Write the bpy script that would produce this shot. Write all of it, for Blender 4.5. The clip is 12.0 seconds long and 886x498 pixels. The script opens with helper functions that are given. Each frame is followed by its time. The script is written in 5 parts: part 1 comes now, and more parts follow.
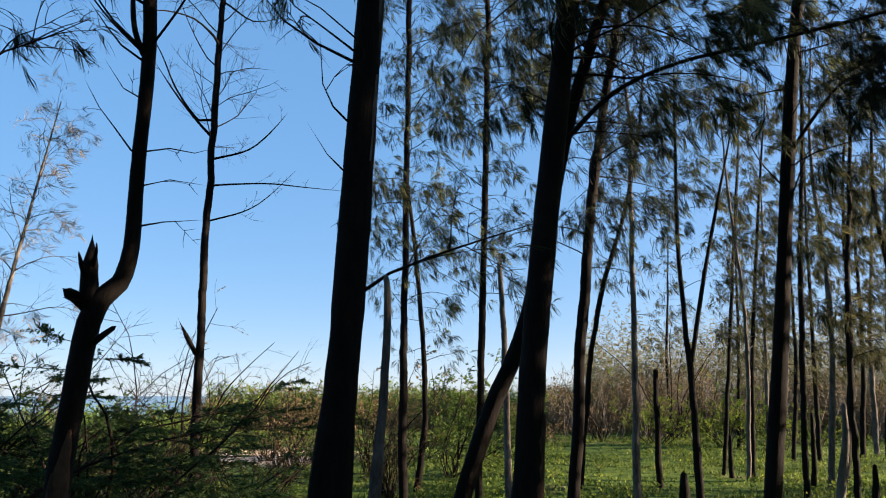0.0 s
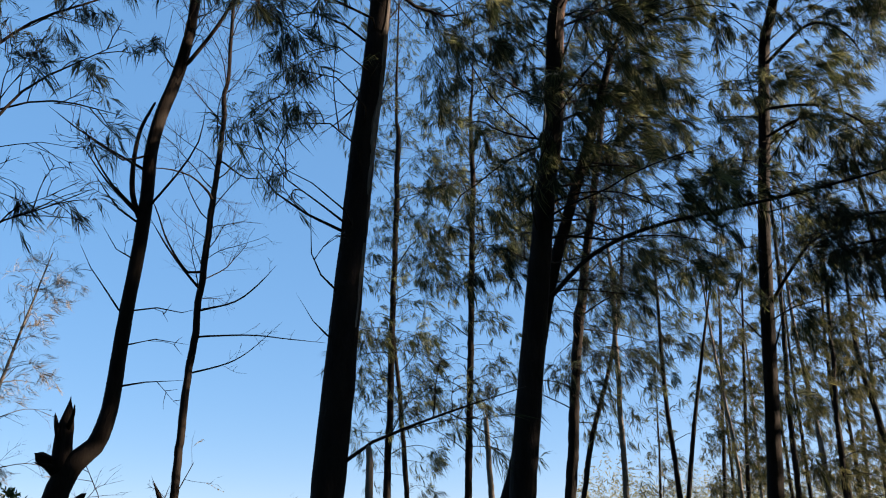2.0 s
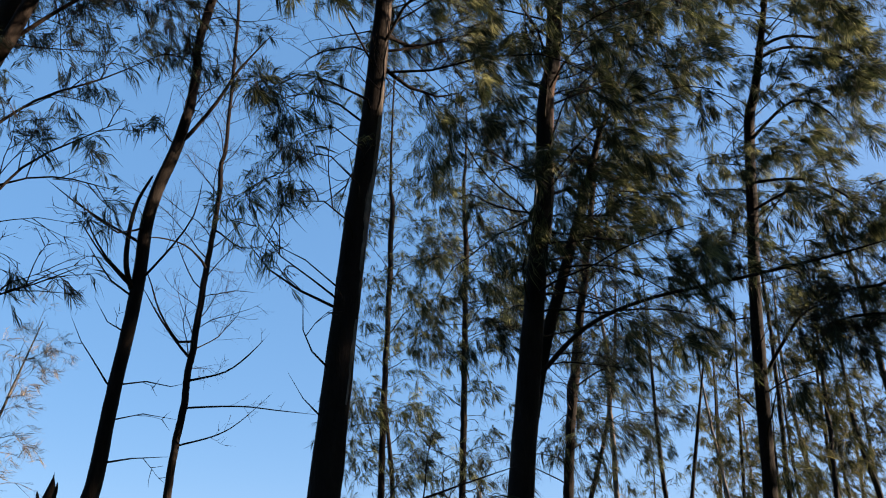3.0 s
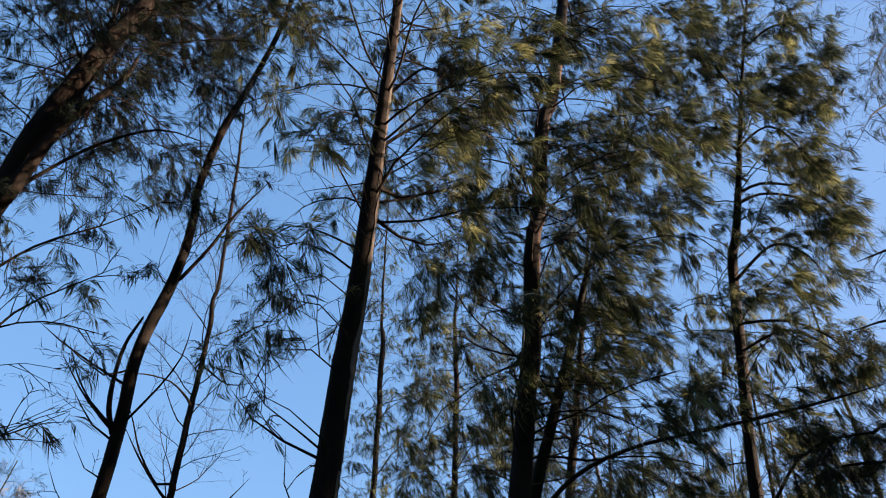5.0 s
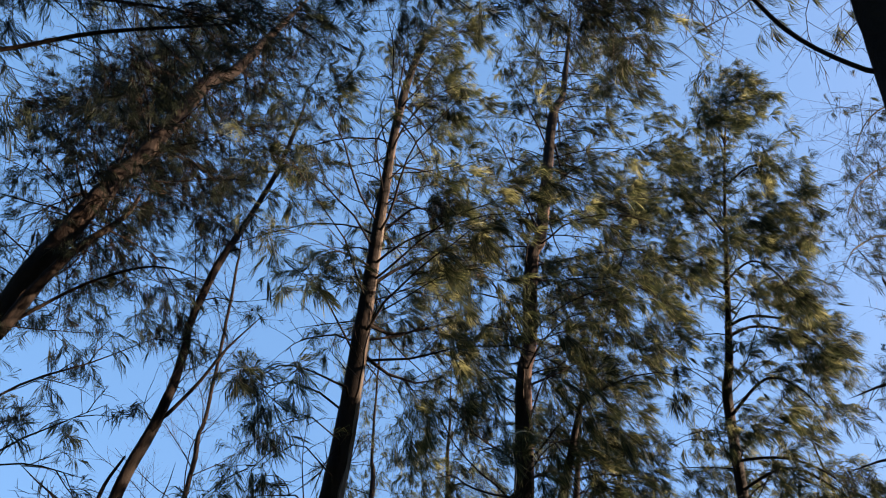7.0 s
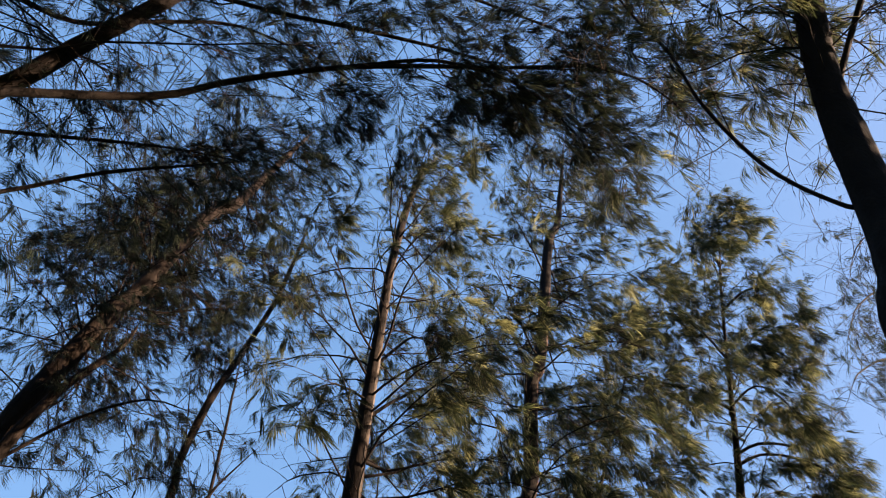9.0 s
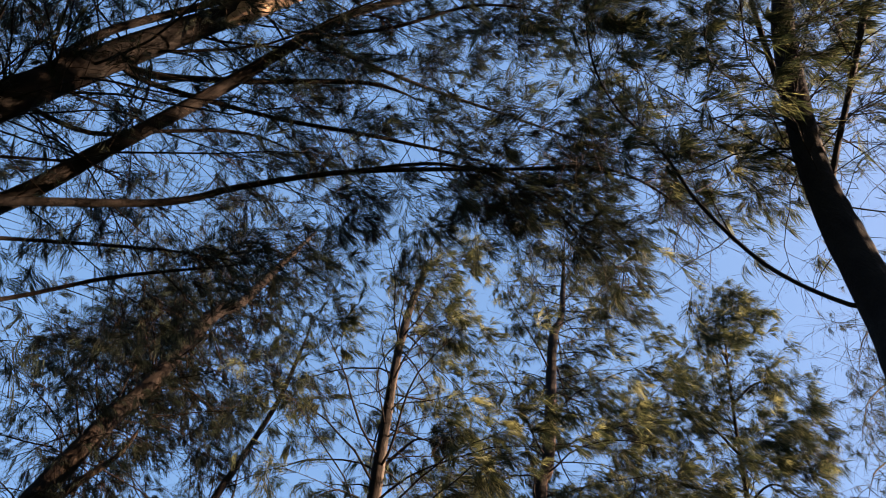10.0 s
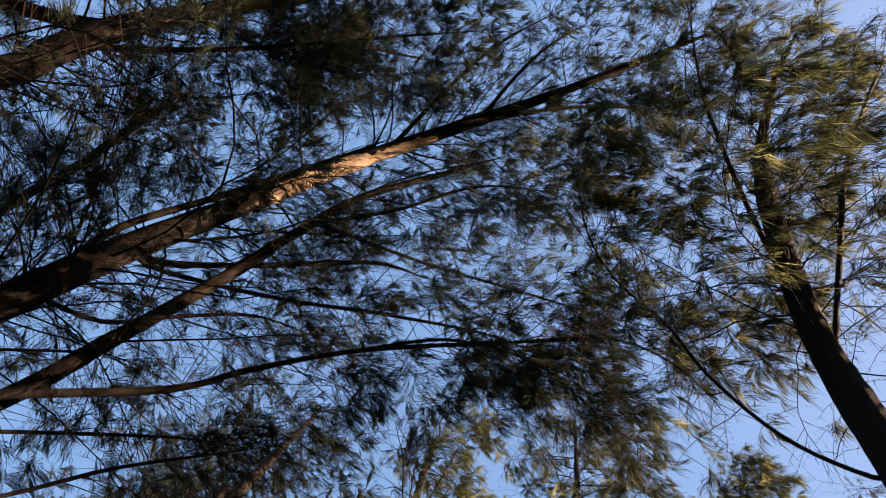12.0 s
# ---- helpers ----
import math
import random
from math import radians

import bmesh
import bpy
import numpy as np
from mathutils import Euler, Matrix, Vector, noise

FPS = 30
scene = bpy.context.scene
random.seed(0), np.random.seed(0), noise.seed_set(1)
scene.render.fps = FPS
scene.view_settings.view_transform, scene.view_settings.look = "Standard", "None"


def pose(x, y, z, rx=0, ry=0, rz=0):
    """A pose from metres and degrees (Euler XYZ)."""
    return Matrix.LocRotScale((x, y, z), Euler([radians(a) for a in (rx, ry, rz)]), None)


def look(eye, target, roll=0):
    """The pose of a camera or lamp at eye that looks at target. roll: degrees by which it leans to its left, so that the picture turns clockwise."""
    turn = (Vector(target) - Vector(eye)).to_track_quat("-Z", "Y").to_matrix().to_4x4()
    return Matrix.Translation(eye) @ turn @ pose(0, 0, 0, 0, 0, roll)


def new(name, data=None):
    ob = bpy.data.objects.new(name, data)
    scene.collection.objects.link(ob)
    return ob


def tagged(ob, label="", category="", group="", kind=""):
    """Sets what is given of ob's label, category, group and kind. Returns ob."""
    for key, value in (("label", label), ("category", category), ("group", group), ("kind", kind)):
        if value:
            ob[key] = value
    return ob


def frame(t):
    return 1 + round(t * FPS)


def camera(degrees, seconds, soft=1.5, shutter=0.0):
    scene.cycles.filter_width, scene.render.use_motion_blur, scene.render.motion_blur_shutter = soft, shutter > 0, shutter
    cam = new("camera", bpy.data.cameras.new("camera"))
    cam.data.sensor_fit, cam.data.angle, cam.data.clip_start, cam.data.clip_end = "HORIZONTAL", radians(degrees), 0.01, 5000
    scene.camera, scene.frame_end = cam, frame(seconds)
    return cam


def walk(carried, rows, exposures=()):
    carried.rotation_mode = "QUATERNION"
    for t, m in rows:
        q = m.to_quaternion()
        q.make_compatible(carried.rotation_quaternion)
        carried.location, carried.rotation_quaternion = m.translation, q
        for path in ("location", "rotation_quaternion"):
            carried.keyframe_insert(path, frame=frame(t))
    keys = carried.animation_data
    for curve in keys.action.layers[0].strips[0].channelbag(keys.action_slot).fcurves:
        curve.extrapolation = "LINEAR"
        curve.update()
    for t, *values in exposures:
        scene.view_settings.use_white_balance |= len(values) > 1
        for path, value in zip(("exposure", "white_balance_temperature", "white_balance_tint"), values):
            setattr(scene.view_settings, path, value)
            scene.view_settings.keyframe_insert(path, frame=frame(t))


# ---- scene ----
# The camera tilts up from the horizon almost to the zenith; it rises and draws back a little on the way.
cam = camera(62.8, 12.0, soft=1.05, shutter=0.0)
EYE = 1.75
TILT = [  # seconds, yaw, pitch, roll, and the drift from the first place
    (0, 0.00, 11.40, 0.00, -0.000, 0.000, -0.000),
    (0.5, -0.33, 14.37, 0.06, 0.002, -0.032, 0.032),
    (1, -0.60, 17.20, 0.13, 0.003, -0.059, 0.060),
    (1.5, -0.85, 19.98, 0.14, 0.007, -0.085, 0.089),
    (2, -1.09, 22.74, 0.12, 0.013, -0.114, 0.120),
    (2.5, -1.34, 25.41, 0.12, 0.020, -0.145, 0.146),
    (3, -1.64, 27.97, 0.12, 0.026, -0.183, 0.167),
    (5, -2.43, 38.32, 0.02, 0.064, -0.334, 0.225),
    (5.5, -2.54, 41.11, 0.14, 0.072, -0.376, 0.231),
    (6, -2.67, 43.70, 0.18, 0.080, -0.414, 0.229),
    (6.5, -2.86, 46.13, 0.19, 0.087, -0.440, 0.231),
    (8.5, -2.87, 55.11, 0.29, 0.132, -0.510, 0.272),
    (9, -2.49, 57.98, 0.48, 0.134, -0.537, 0.273),
    (9.5, -2.14, 61.47, 0.60, 0.129, -0.572, 0.268),
    (10, -1.75, 65.36, 0.64, 0.118, -0.607, 0.265),
    (10.5, -1.34, 69.26, 0.80, 0.107, -0.639, 0.256),
    (11, -0.88, 72.79, 0.87, 0.100, -0.664, 0.242),
    (11.5, -0.42, 75.86, 0.93, 0.101, -0.684, 0.230),
    (12, 0.14, 78.59, 0.90, 0.104, -0.708, 0.219),
]
walk(cam, [(t, pose(x, y, EYE + z, 90 + p, r, w)) for t, w, p, r, x, y, z in TILT], [(0.0, 2.4, 6600, 18), (2.5, 2.4, 6750, 20), (5.5, 2.64, 7100, 26), (8.5, 2.78, 7400, 28), (12.0, 2.84, 8200, 34)])

# ---- light: a low sun from the right, a clear sky ----
SUN_AZ, SUN_EL = radians(92), radians(16)
world = bpy.data.worlds.new("sky")
scene.world = world
world.use_nodes = True
wn = world.node_tree
sky = wn.nodes.new("ShaderNodeTexSky")
sky.sky_type, sky.sun_disc = "NISHITA", False
sky.sun_elevation, sky.sun_rotation = SUN_EL, SUN_AZ
sky.air_density, sky.dust_density, sky.ozone_density = 0.6, 0.5, 3.6
soften, tint = wn.nodes.new("ShaderNodeGamma"), wn.nodes.new("ShaderNodeHueSaturation")
soften.inputs["Gamma"].default_value, tint.inputs["Saturation"].default_value = 0.29, 2.2
tint.inputs["Hue"].default_value = 0.502
wn.links.new(sky.outputs[0], soften.inputs[0])
wn.links.new(soften.outputs[0], tint.inputs["Color"])
wn.links.new(tint.outputs[0], wn.nodes["Background"].inputs[0])
wn.nodes["Background"].inputs[1].default_value = 0.121
sun = new("sun", bpy.data.lights.new("sun", "SUN"))
sun.data.energy, sun.data.angle, sun.data.color = 5.0, radians(0.5), (1.0, 0.83, 0.6)
sun_way = Vector((math.sin(SUN_AZ) * math.cos(SUN_EL), math.cos(SUN_AZ) * math.cos(SUN_EL), math.sin(SUN_EL)))
sun.matrix_world = look(sun_way * 60, (0, 0, 0))


# ---- materials ----
def material(name):
    m = bpy.data.materials.new(name)
    m.use_nodes = True
    return m, m.node_tree.nodes, m.node_tree.links, m.node_tree.nodes["Principled BSDF"]


def ramp(nodes, links, source, *stops):
    node = nodes.new("ShaderNodeValToRGB")
    for k, (at, colour) in enumerate(stops):
        e = node.color_ramp.elements[k] if k < 2 else node.color_ramp.elements.new(at)
        e.position, e.color = at, (*colour, 1)
    links.new(source, node.inputs[0])
    return node.outputs[0]


def noise_of(nodes, links, scale, detail=6.0, stretch=(1, 1, 1), rough=0.6):
    co, mp, nz = nodes.new("ShaderNodeTexCoord"), nodes.new("ShaderNodeMapping"), nodes.new("ShaderNodeTexNoise")
    mp.inputs["Scale"].default_value = stretch
    nz.inputs["Scale"].default_value, nz.inputs["Detail"].default_value = scale, detail
    nz.inputs["Roughness"].default_value = rough
    links.new(co.outputs["Object"], mp.inputs[0])
    links.new(mp.outputs[0], nz.inputs["Vector"])
    return nz.outputs[0]


def mixed(nodes, links, fac, a, b, how="MIX"):
    n = nodes.new("ShaderNodeMixRGB")
    n.blend_type = how
    for slot, v in zip(n.inputs, (fac, a, b)):
        if isinstance(v, (int, float)):
            slot.default_value = v
        elif isinstance(v, tuple):
            slot.default_value = (*v, 1)
        else:
            links.new(v, slot)
    return n.outputs[0]


def bark(name, dark, mid, pale, patch):
    """Fissured bark: plates stretched along the stem, lichen and peeled patches at a larger scale."""
    m, nodes, links, p = material(name)
    plates = noise_of(nodes, links, 14, 8, (1, 1, 0.22), 0.7)
    blots = noise_of(nodes, links, 2.2, 4, (1, 1, 0.5))
    fine = noise_of(nodes, links, 70, 4, (1, 1, 0.4))
    base = ramp(nodes, links, plates, (0.34, dark), (0.62, mid), (0.8, pale))
    spots = ramp(nodes, links, blots, (0.52, (0, 0, 0)), (0.68, (1, 1, 1)))
    tone = mixed(nodes, links, spots, base, patch)
    tone = mixed(nodes, links, 0.5, tone, mixed(nodes, links, 1.0, tone, ramp(nodes, links, fine, (0.2, (0.4, 0.4, 0.4)), (0.8, (1.3, 1.3, 1.3))), "MULTIPLY"))
    links.new(tone, p.inputs["Base Color"])
    p.inputs["Roughness"].default_value = 0.85
    p.inputs["Specular IOR Level"].default_value = 0.08
    height = mixed(nodes, links, 0.3, plates, fine)
    bump = nodes.new("ShaderNodeBump")
    bump.inputs["Strength"].default_value, bump.inputs["Distance"].default_value = 0.9, 0.03
    links.new(height, bump.inputs["Height"])
    links.new(bump.outputs[0], p.inputs["Normal"])
    return m


def leaf(name, shade, mid, warm, glow=0.3):
    """Thin green foliage, a little light shining through it; every blade differs, and so do whole tufts, with lit and
    shaded clumps put into their tone.
    """
    m, nodes, links, p = material(name)
    geo = nodes.new("ShaderNodeNewGeometry")
    tuft = noise_of(nodes, links, 1.6, 3)
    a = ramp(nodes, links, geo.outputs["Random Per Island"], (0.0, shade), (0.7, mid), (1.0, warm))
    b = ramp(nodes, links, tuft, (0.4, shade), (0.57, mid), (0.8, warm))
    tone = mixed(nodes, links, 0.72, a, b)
    links.new(tone, p.inputs["Base Color"])
    p.inputs["Roughness"].default_value = 0.7
    p.inputs["Specular IOR Level"].default_value = 0.12
    tr, mix = nodes.new("ShaderNodeBsdfTranslucent"), nodes.new("ShaderNodeMixShader")
    links.new(tone, tr.inputs["Color"])
    mix.inputs[0].default_value = glow
    links.new(p.outputs[0], mix.inputs[1])
    links.new(tr.outputs[0], mix.inputs[2])
    links.new(mix.outputs[0], nodes["Material Output"].inputs["Surface"])
    return m


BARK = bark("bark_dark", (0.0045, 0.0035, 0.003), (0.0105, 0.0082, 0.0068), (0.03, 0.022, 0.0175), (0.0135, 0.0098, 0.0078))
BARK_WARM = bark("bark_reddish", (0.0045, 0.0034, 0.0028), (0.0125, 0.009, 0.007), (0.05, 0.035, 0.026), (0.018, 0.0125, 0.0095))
BARK_PALE = bark("bark_weathered", (0.04, 0.035, 0.03), (0.12, 0.105, 0.09), (0.26, 0.23, 0.2), (0.16, 0.14, 0.12))
TWIG = bark("twig_bark", (0.006, 0.0045, 0.0038), (0.021, 0.0145, 0.011), (0.11, 0.07, 0.05), (0.05, 0.033, 0.024))
# Peeled wood, made paler so that its colour carries the sunlight too.
PEEL_SUN = bark("bark_peeled_sunlit", (0.16, 0.11, 0.08), (0.37, 0.27, 0.195), (0.56, 0.44, 0.34), (0.44, 0.31, 0.22))
# Four bark tones whose colour carries the sun on the trunks' lit side.
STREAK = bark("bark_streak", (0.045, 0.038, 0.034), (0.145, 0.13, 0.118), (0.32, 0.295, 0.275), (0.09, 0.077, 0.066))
BARK_SUNLIT = bark("bark_sunlit", (0.02, 0.016, 0.014), (0.075, 0.061, 0.052), (0.24, 0.2, 0.17), (0.045, 0.033, 0.026))
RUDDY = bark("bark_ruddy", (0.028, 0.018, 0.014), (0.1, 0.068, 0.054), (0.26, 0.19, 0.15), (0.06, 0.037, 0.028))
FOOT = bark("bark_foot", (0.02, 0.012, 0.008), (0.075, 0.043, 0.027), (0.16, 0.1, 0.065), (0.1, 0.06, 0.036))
# Dark and golden copies of the needles: shade and sun in the colour.
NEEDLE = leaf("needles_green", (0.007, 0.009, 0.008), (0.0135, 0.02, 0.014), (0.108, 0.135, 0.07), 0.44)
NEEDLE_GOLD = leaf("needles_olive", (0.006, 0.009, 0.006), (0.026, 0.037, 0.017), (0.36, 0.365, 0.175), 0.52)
NEEDLE_PALE = leaf("needles_pale", (0.13, 0.115, 0.095), (0.22, 0.19, 0.155), (0.32, 0.27, 0.22))
# Lighter needles for the far grove: sunlight and haze put into the colour.
NEEDLE_LIT = leaf("needles_lit", (0.010, 0.014, 0.007), (0.045, 0.05, 0.02), (0.22, 0.19, 0.075), 0.45)
THICKET = leaf("thicket_leaves", (0.07, 0.072, 0.03), (0.16, 0.15, 0.065), (0.3, 0.24, 0.12), 0.4)
# Two darker copies of the shrub leaves, with the shade put into the colour.
SHRUB_DARK = leaf("shrub_dark_leaves", (0.02, 0.05, 0.015), (0.06, 0.105, 0.027), (0.18, 0.2, 0.05), 0.38)
SHRUB_SHADE = leaf("shrub_shaded_leaves", (0.012, 0.032, 0.012), (0.04, 0.075, 0.022), (0.13, 0.15, 0.04), 0.38)
SHRUB_GREEN = leaf("shrub_leaves", (0.035, 0.07, 0.014), (0.09, 0.14, 0.025), (0.22, 0.23, 0.05), 0.35)
HERB = leaf("herb_leaves", (0.035, 0.075, 0.011), (0.12, 0.165, 0.022), (0.32, 0.31, 0.05), 0.38)
SHRUB_DRY = leaf("shrub_dry_leaves", (0.08, 0.062, 0.03), (0.17, 0.125, 0.06), (0.3, 0.21, 0.1), 0.3)
GRASS = leaf("grass_blades", (0.025, 0.05, 0.009), (0.085, 0.115, 0.02), (0.26, 0.25, 0.05), 0.35)

CORD = material("cord_fibre")[0]
CORD.node_tree.nodes["Principled BSDF"].inputs["Base Color"].default_value = (0.62, 0.58, 0.5, 1)
CORD.node_tree.nodes["Principled BSDF"].inputs["Roughness"].default_value = 0.9


def ground_material():
    m, nodes, links, p = material("ground_litter")
    big, mid, fine = noise_of(nodes, links, 0.12, 4), noise_of(nodes, links, 0.9, 6), noise_of(nodes, links, 14, 6)
    grass = ramp(nodes, links, mid, (0.35, (0.025, 0.05, 0.01)), (0.65, (0.075, 0.11, 0.02)))
    litter = ramp(nodes, links, fine, (0.3, (0.06, 0.042, 0.028)), (0.7, (0.24, 0.175, 0.115)))
    patches = ramp(nodes, links, big, (0.58, (0, 0, 0)), (0.72, (1, 1, 1)))
    co, far, wob = nodes.new("ShaderNodeTexCoord"), nodes.new("ShaderNodeVectorMath"), nodes.new("ShaderNodeMath")
    far.operation, wob.operation = "DISTANCE", "MULTIPLY_ADD"
    far.inputs[1].default_value = (-7.6, 35, -1)
    links.new(co.outputs["Object"], far.inputs[0])
    links.new(mid, wob.inputs[0])
    wob.inputs[1].default_value = 6.0
    links.new(far.outputs["Value"], wob.inputs[2])
    clear = nodes.new("ShaderNodeMapRange")
    clear.inputs["From Min"].default_value, clear.inputs["From Max"].default_value = 5.5, 8.0
    links.new(wob.outputs[0], clear.inputs["Value"])
    sandy = ramp(nodes, links, fine, (0.3, (0.3, 0.22, 0.15)), (0.7, (0.5, 0.39, 0.28)))
    links.new(mixed(nodes, links, clear.outputs[0], sandy, mixed(nodes, links, patches, grass, litter)), p.inputs["Base Color"])
    p.inputs["Roughness"].default_value = 0.95
    p.inputs["Specular IOR Level"].default_value = 0.04
    bump = nodes.new("ShaderNodeBump")
    bump.inputs["Strength"].default_value, bump.inputs["Distance"].default_value = 0.8, 0.05
    links.new(fine, bump.inputs["Height"])
    links.new(bump.outputs[0], p.inputs["Normal"])
    return m


def water_material():
    m, nodes, links, p = material("sea_water")
    p.inputs["Base Color"].default_value = (0.12, 0.2, 0.24, 1)
    p.inputs["Roughness"].default_value = 0.25
    bump = nodes.new("ShaderNodeBump")
    bump.inputs["Strength"].default_value, bump.inputs["Distance"].default_value = 0.15, 0.1
    links.new(noise_of(nodes, links, 0.35, 5, (0.4, 1, 1)), bump.inputs["Height"])
    links.new(bump.outputs[0], p.inputs["Normal"])
    return m


def mesh_of(name, verts, quads=None, tris=None, mat=None, smooth=False):
    """A mesh from arrays of vertices, four-sided and three-sided faces."""
    quads = np.zeros((0, 4), int) if quads is None else quads
    tris = np.zeros((0, 3), int) if tris is None else tris
    me = bpy.data.meshes.new(name)
    me.vertices.add(len(verts))
    me.vertices.foreach_set("co", np.asarray(verts, np.float32).ravel())
    me.loops.add(quads.size + tris.size)
    me.loops.foreach_set("vertex_index", np.concatenate([quads.ravel(), tris.ravel()]).astype(np.int32))
    me.polygons.add(len(quads) + len(tris))
    starts = np.concatenate([np.arange(len(quads)) * 4, quads.size + np.arange(len(tris)) * 3])
    me.polygons.foreach_set("loop_start", starts.astype(np.int32))
    if smooth:
        me.polygons.foreach_set("use_smooth", np.ones(len(quads) + len(tris), bool))
    me.update(calc_edges=True)
    if mat:
        me.materials.append(mat)
    return me


def part(name, me, parent, label="", kind=""):
    ob = new(name, me)
    ob.parent = parent
    ob.matrix_parent_inverse = Matrix.Translation(parent.location).inverted()
    return tagged(ob, label, kind=kind)


def thing(name, at, label, category, group="", kind=""):
    ob = new(name)
    ob.location = at
    ob.empty_display_size = 0.2
    return tagged(ob, label, category, group, kind)


def unit(v):
    return v / np.maximum(np.linalg.norm(v, axis=-1, keepdims=True), 1e-9)


def smooth_line(points, step=0.15):
    """A curve through the points (columns after the third are carried along), resampled evenly."""
    p = np.array(points, float)
    q = np.vstack([2 * p[0] - p[1], p, 2 * p[-1] - p[-2]])
    out = []
    for k in range(1, len(q) - 2):
        n = max(1, int(np.linalg.norm(q[k + 1, :3] - q[k, :3]) / step))
        u = np.linspace(0, 1, n, endpoint=False)[:, None]
        a, b, c, d = q[k - 1], q[k], q[k + 1], q[k + 2]
        out.append(0.5 * (2 * b + (c - a) * u + (2 * a - 5 * b + 4 * c - d) * u ** 2 + (3 * b - a - 3 * c + d) * u ** 3))
    out.append(p[-1:])
    return np.vstack(out)


def tubes(lines, radii, sides):
    """Tubes along lines (n, k, 3) with radii (n, k): vertices and four-sided faces, closed by a point-like end."""
    n, k, _ = lines.shape
    tan = unit(np.gradient(lines, axis=1))
    ref = np.where(np.abs(tan[:, :1, 2:]) > 0.8, np.array([1.0, 0, 0]), np.array([0, 0, 1.0]))
    u = unit(np.cross(tan, np.broadcast_to(ref, tan.shape)))
    v = np.cross(tan, u)
    a = np.arange(sides) * 2 * np.pi / sides
    ring = u[:, :, None] * np.cos(a)[:, None] + v[:, :, None] * np.sin(a)[:, None]
    verts = lines[:, :, None] + ring * (radii[:, :, None, None] if radii.ndim == 2 else radii[..., None])
    i, j, s = np.meshgrid(np.arange(n), np.arange(k - 1), np.arange(sides), indexing="ij")
    at = (i * k + j) * sides
    nxt = (s + 1) % sides
    quads = np.stack([at + s, at + nxt, at + sides + nxt, at + sides + s], -1).reshape(-1, 4)
    return verts.reshape(-1, 3), quads


def stem_mesh(name, line, mat, rng, sides=14, rough=0.09, step=0.0, crook=0.0):
    """One stem with an uneven, ribbed skin and caps."""
    p = smooth_line(line, step or max(0.06, line[0][3] * 0.8))
    k = len(p)
    sway = np.stack([np.convolve(rng.normal(0, 1, k + 8), np.ones(9) / 9, "valid") for _ in range(2)], -1)
    p[:, :2] += sway * p[:, 3:4] * crook
    a = np.arange(sides) * 2 * np.pi / sides
    ribs = np.zeros((k, sides))
    for f in (2, 3, 5):
        ribs += rng.normal(0, 1.0 / f) * np.cos(a * f + np.cumsum(rng.normal(0, 0.12, k))[:, None] + rng.uniform(0, 6))
    ribs += rng.normal(0, 0.35, (k, sides))
    swell = np.convolve(rng.normal(0, 1, k + 8), np.ones(9) / 9, "valid")[:, None]
    rad = p[:, 3:4] * (1 + rough * 0.6 * ribs + rough * swell)
    verts, quads = tubes(p[None, :, :3], rad[None], sides)
    verts = np.vstack([verts, p[0, :3], p[-1, :3] + (p[-1, :3] - p[-2, :3]) * 0.4])
    s = np.arange(sides)
    nv = len(verts)
    low = np.stack([(s + 1) % sides, s, np.full(sides, nv - 2)], -1)
    top = np.stack([(k - 1) * sides + s, (k - 1) * sides + (s + 1) % sides, np.full(sides, nv - 1)], -1)
    return mesh_of(name, verts, quads, np.vstack([low, top]), mat, True)


def blades(base, way, length, width, rng, bend=(0, 0, -0.35), leaf=False):
    """Narrow blades that taper to their tips (needles, grass), or bent leaves that are widest in the middle: vertices, quads, triangles."""
    n = len(base)
    side = unit(np.cross(way, rng.normal(0, 1, (n, 3)))) * (np.broadcast_to(width, (n,)) * 0.5)[:, None]
    if not leaf:
        tip = base + unit(way + np.array(bend) * 0.4) * length[:, None]
        return np.stack([base - side, base + side, tip], 1).reshape(-1, 3), None, np.arange(n * 3).reshape(-1, 3)
    mid = base + way * (length * 0.55)[:, None]
    tip = mid + unit(way + np.array(bend) + rng.normal(0, 0.12, (n, 3))) * (length * 0.45)[:, None]
    verts = np.stack([base, mid + side, tip, mid - side], 1).reshape(-1, 3)
    o = np.arange(n)[:, None] * 4
    return verts, None, np.vstack([o + np.array([0, 1, 3]), o + np.array([1, 2, 3])])


def strands(base, way, end, length, width, rng):
    """Hair-thin branchlets that set off along way and bend over towards end: vertices, quads, triangles."""
    n = len(base)
    side = unit(np.cross(way, rng.normal(0, 1, (n, 3)))) * (width * 0.53 * rng.uniform(0.7, 1.3, n))[:, None]
    mid = base + way * (length * 0.45)[:, None]
    tip = mid + end * (length * 0.55)[:, None]
    verts = np.stack([base, mid + side, tip, mid - side], 1).reshape(-1, 3)
    o = np.arange(n)[:, None] * 4
    return verts, None, np.vstack([o + np.array([0, 1, 3]), o + np.array([1, 2, 3])])


def limb_line(rng, start, way, length, droop, wind, steps=9, wander=0.12):
    """The line of a limb that sets off along way and sags and bends with the wind towards its end."""
    p, d, out = np.array(start, float), np.array(way, float), [np.array(start, float)]
    for k in range(steps):
        d = d + np.array(wind) / steps + np.array([0, 0, -droop / steps]) * (0.4 + 1.2 * k / steps) + rng.normal(0, wander, 3)
        d = d / np.linalg.norm(d)
        p = p + d * length / steps
        out.append(p.copy())
    return np.array(out)


WIND = np.array([0.45, -0.05, 0.0])
STRANDS = 0.67


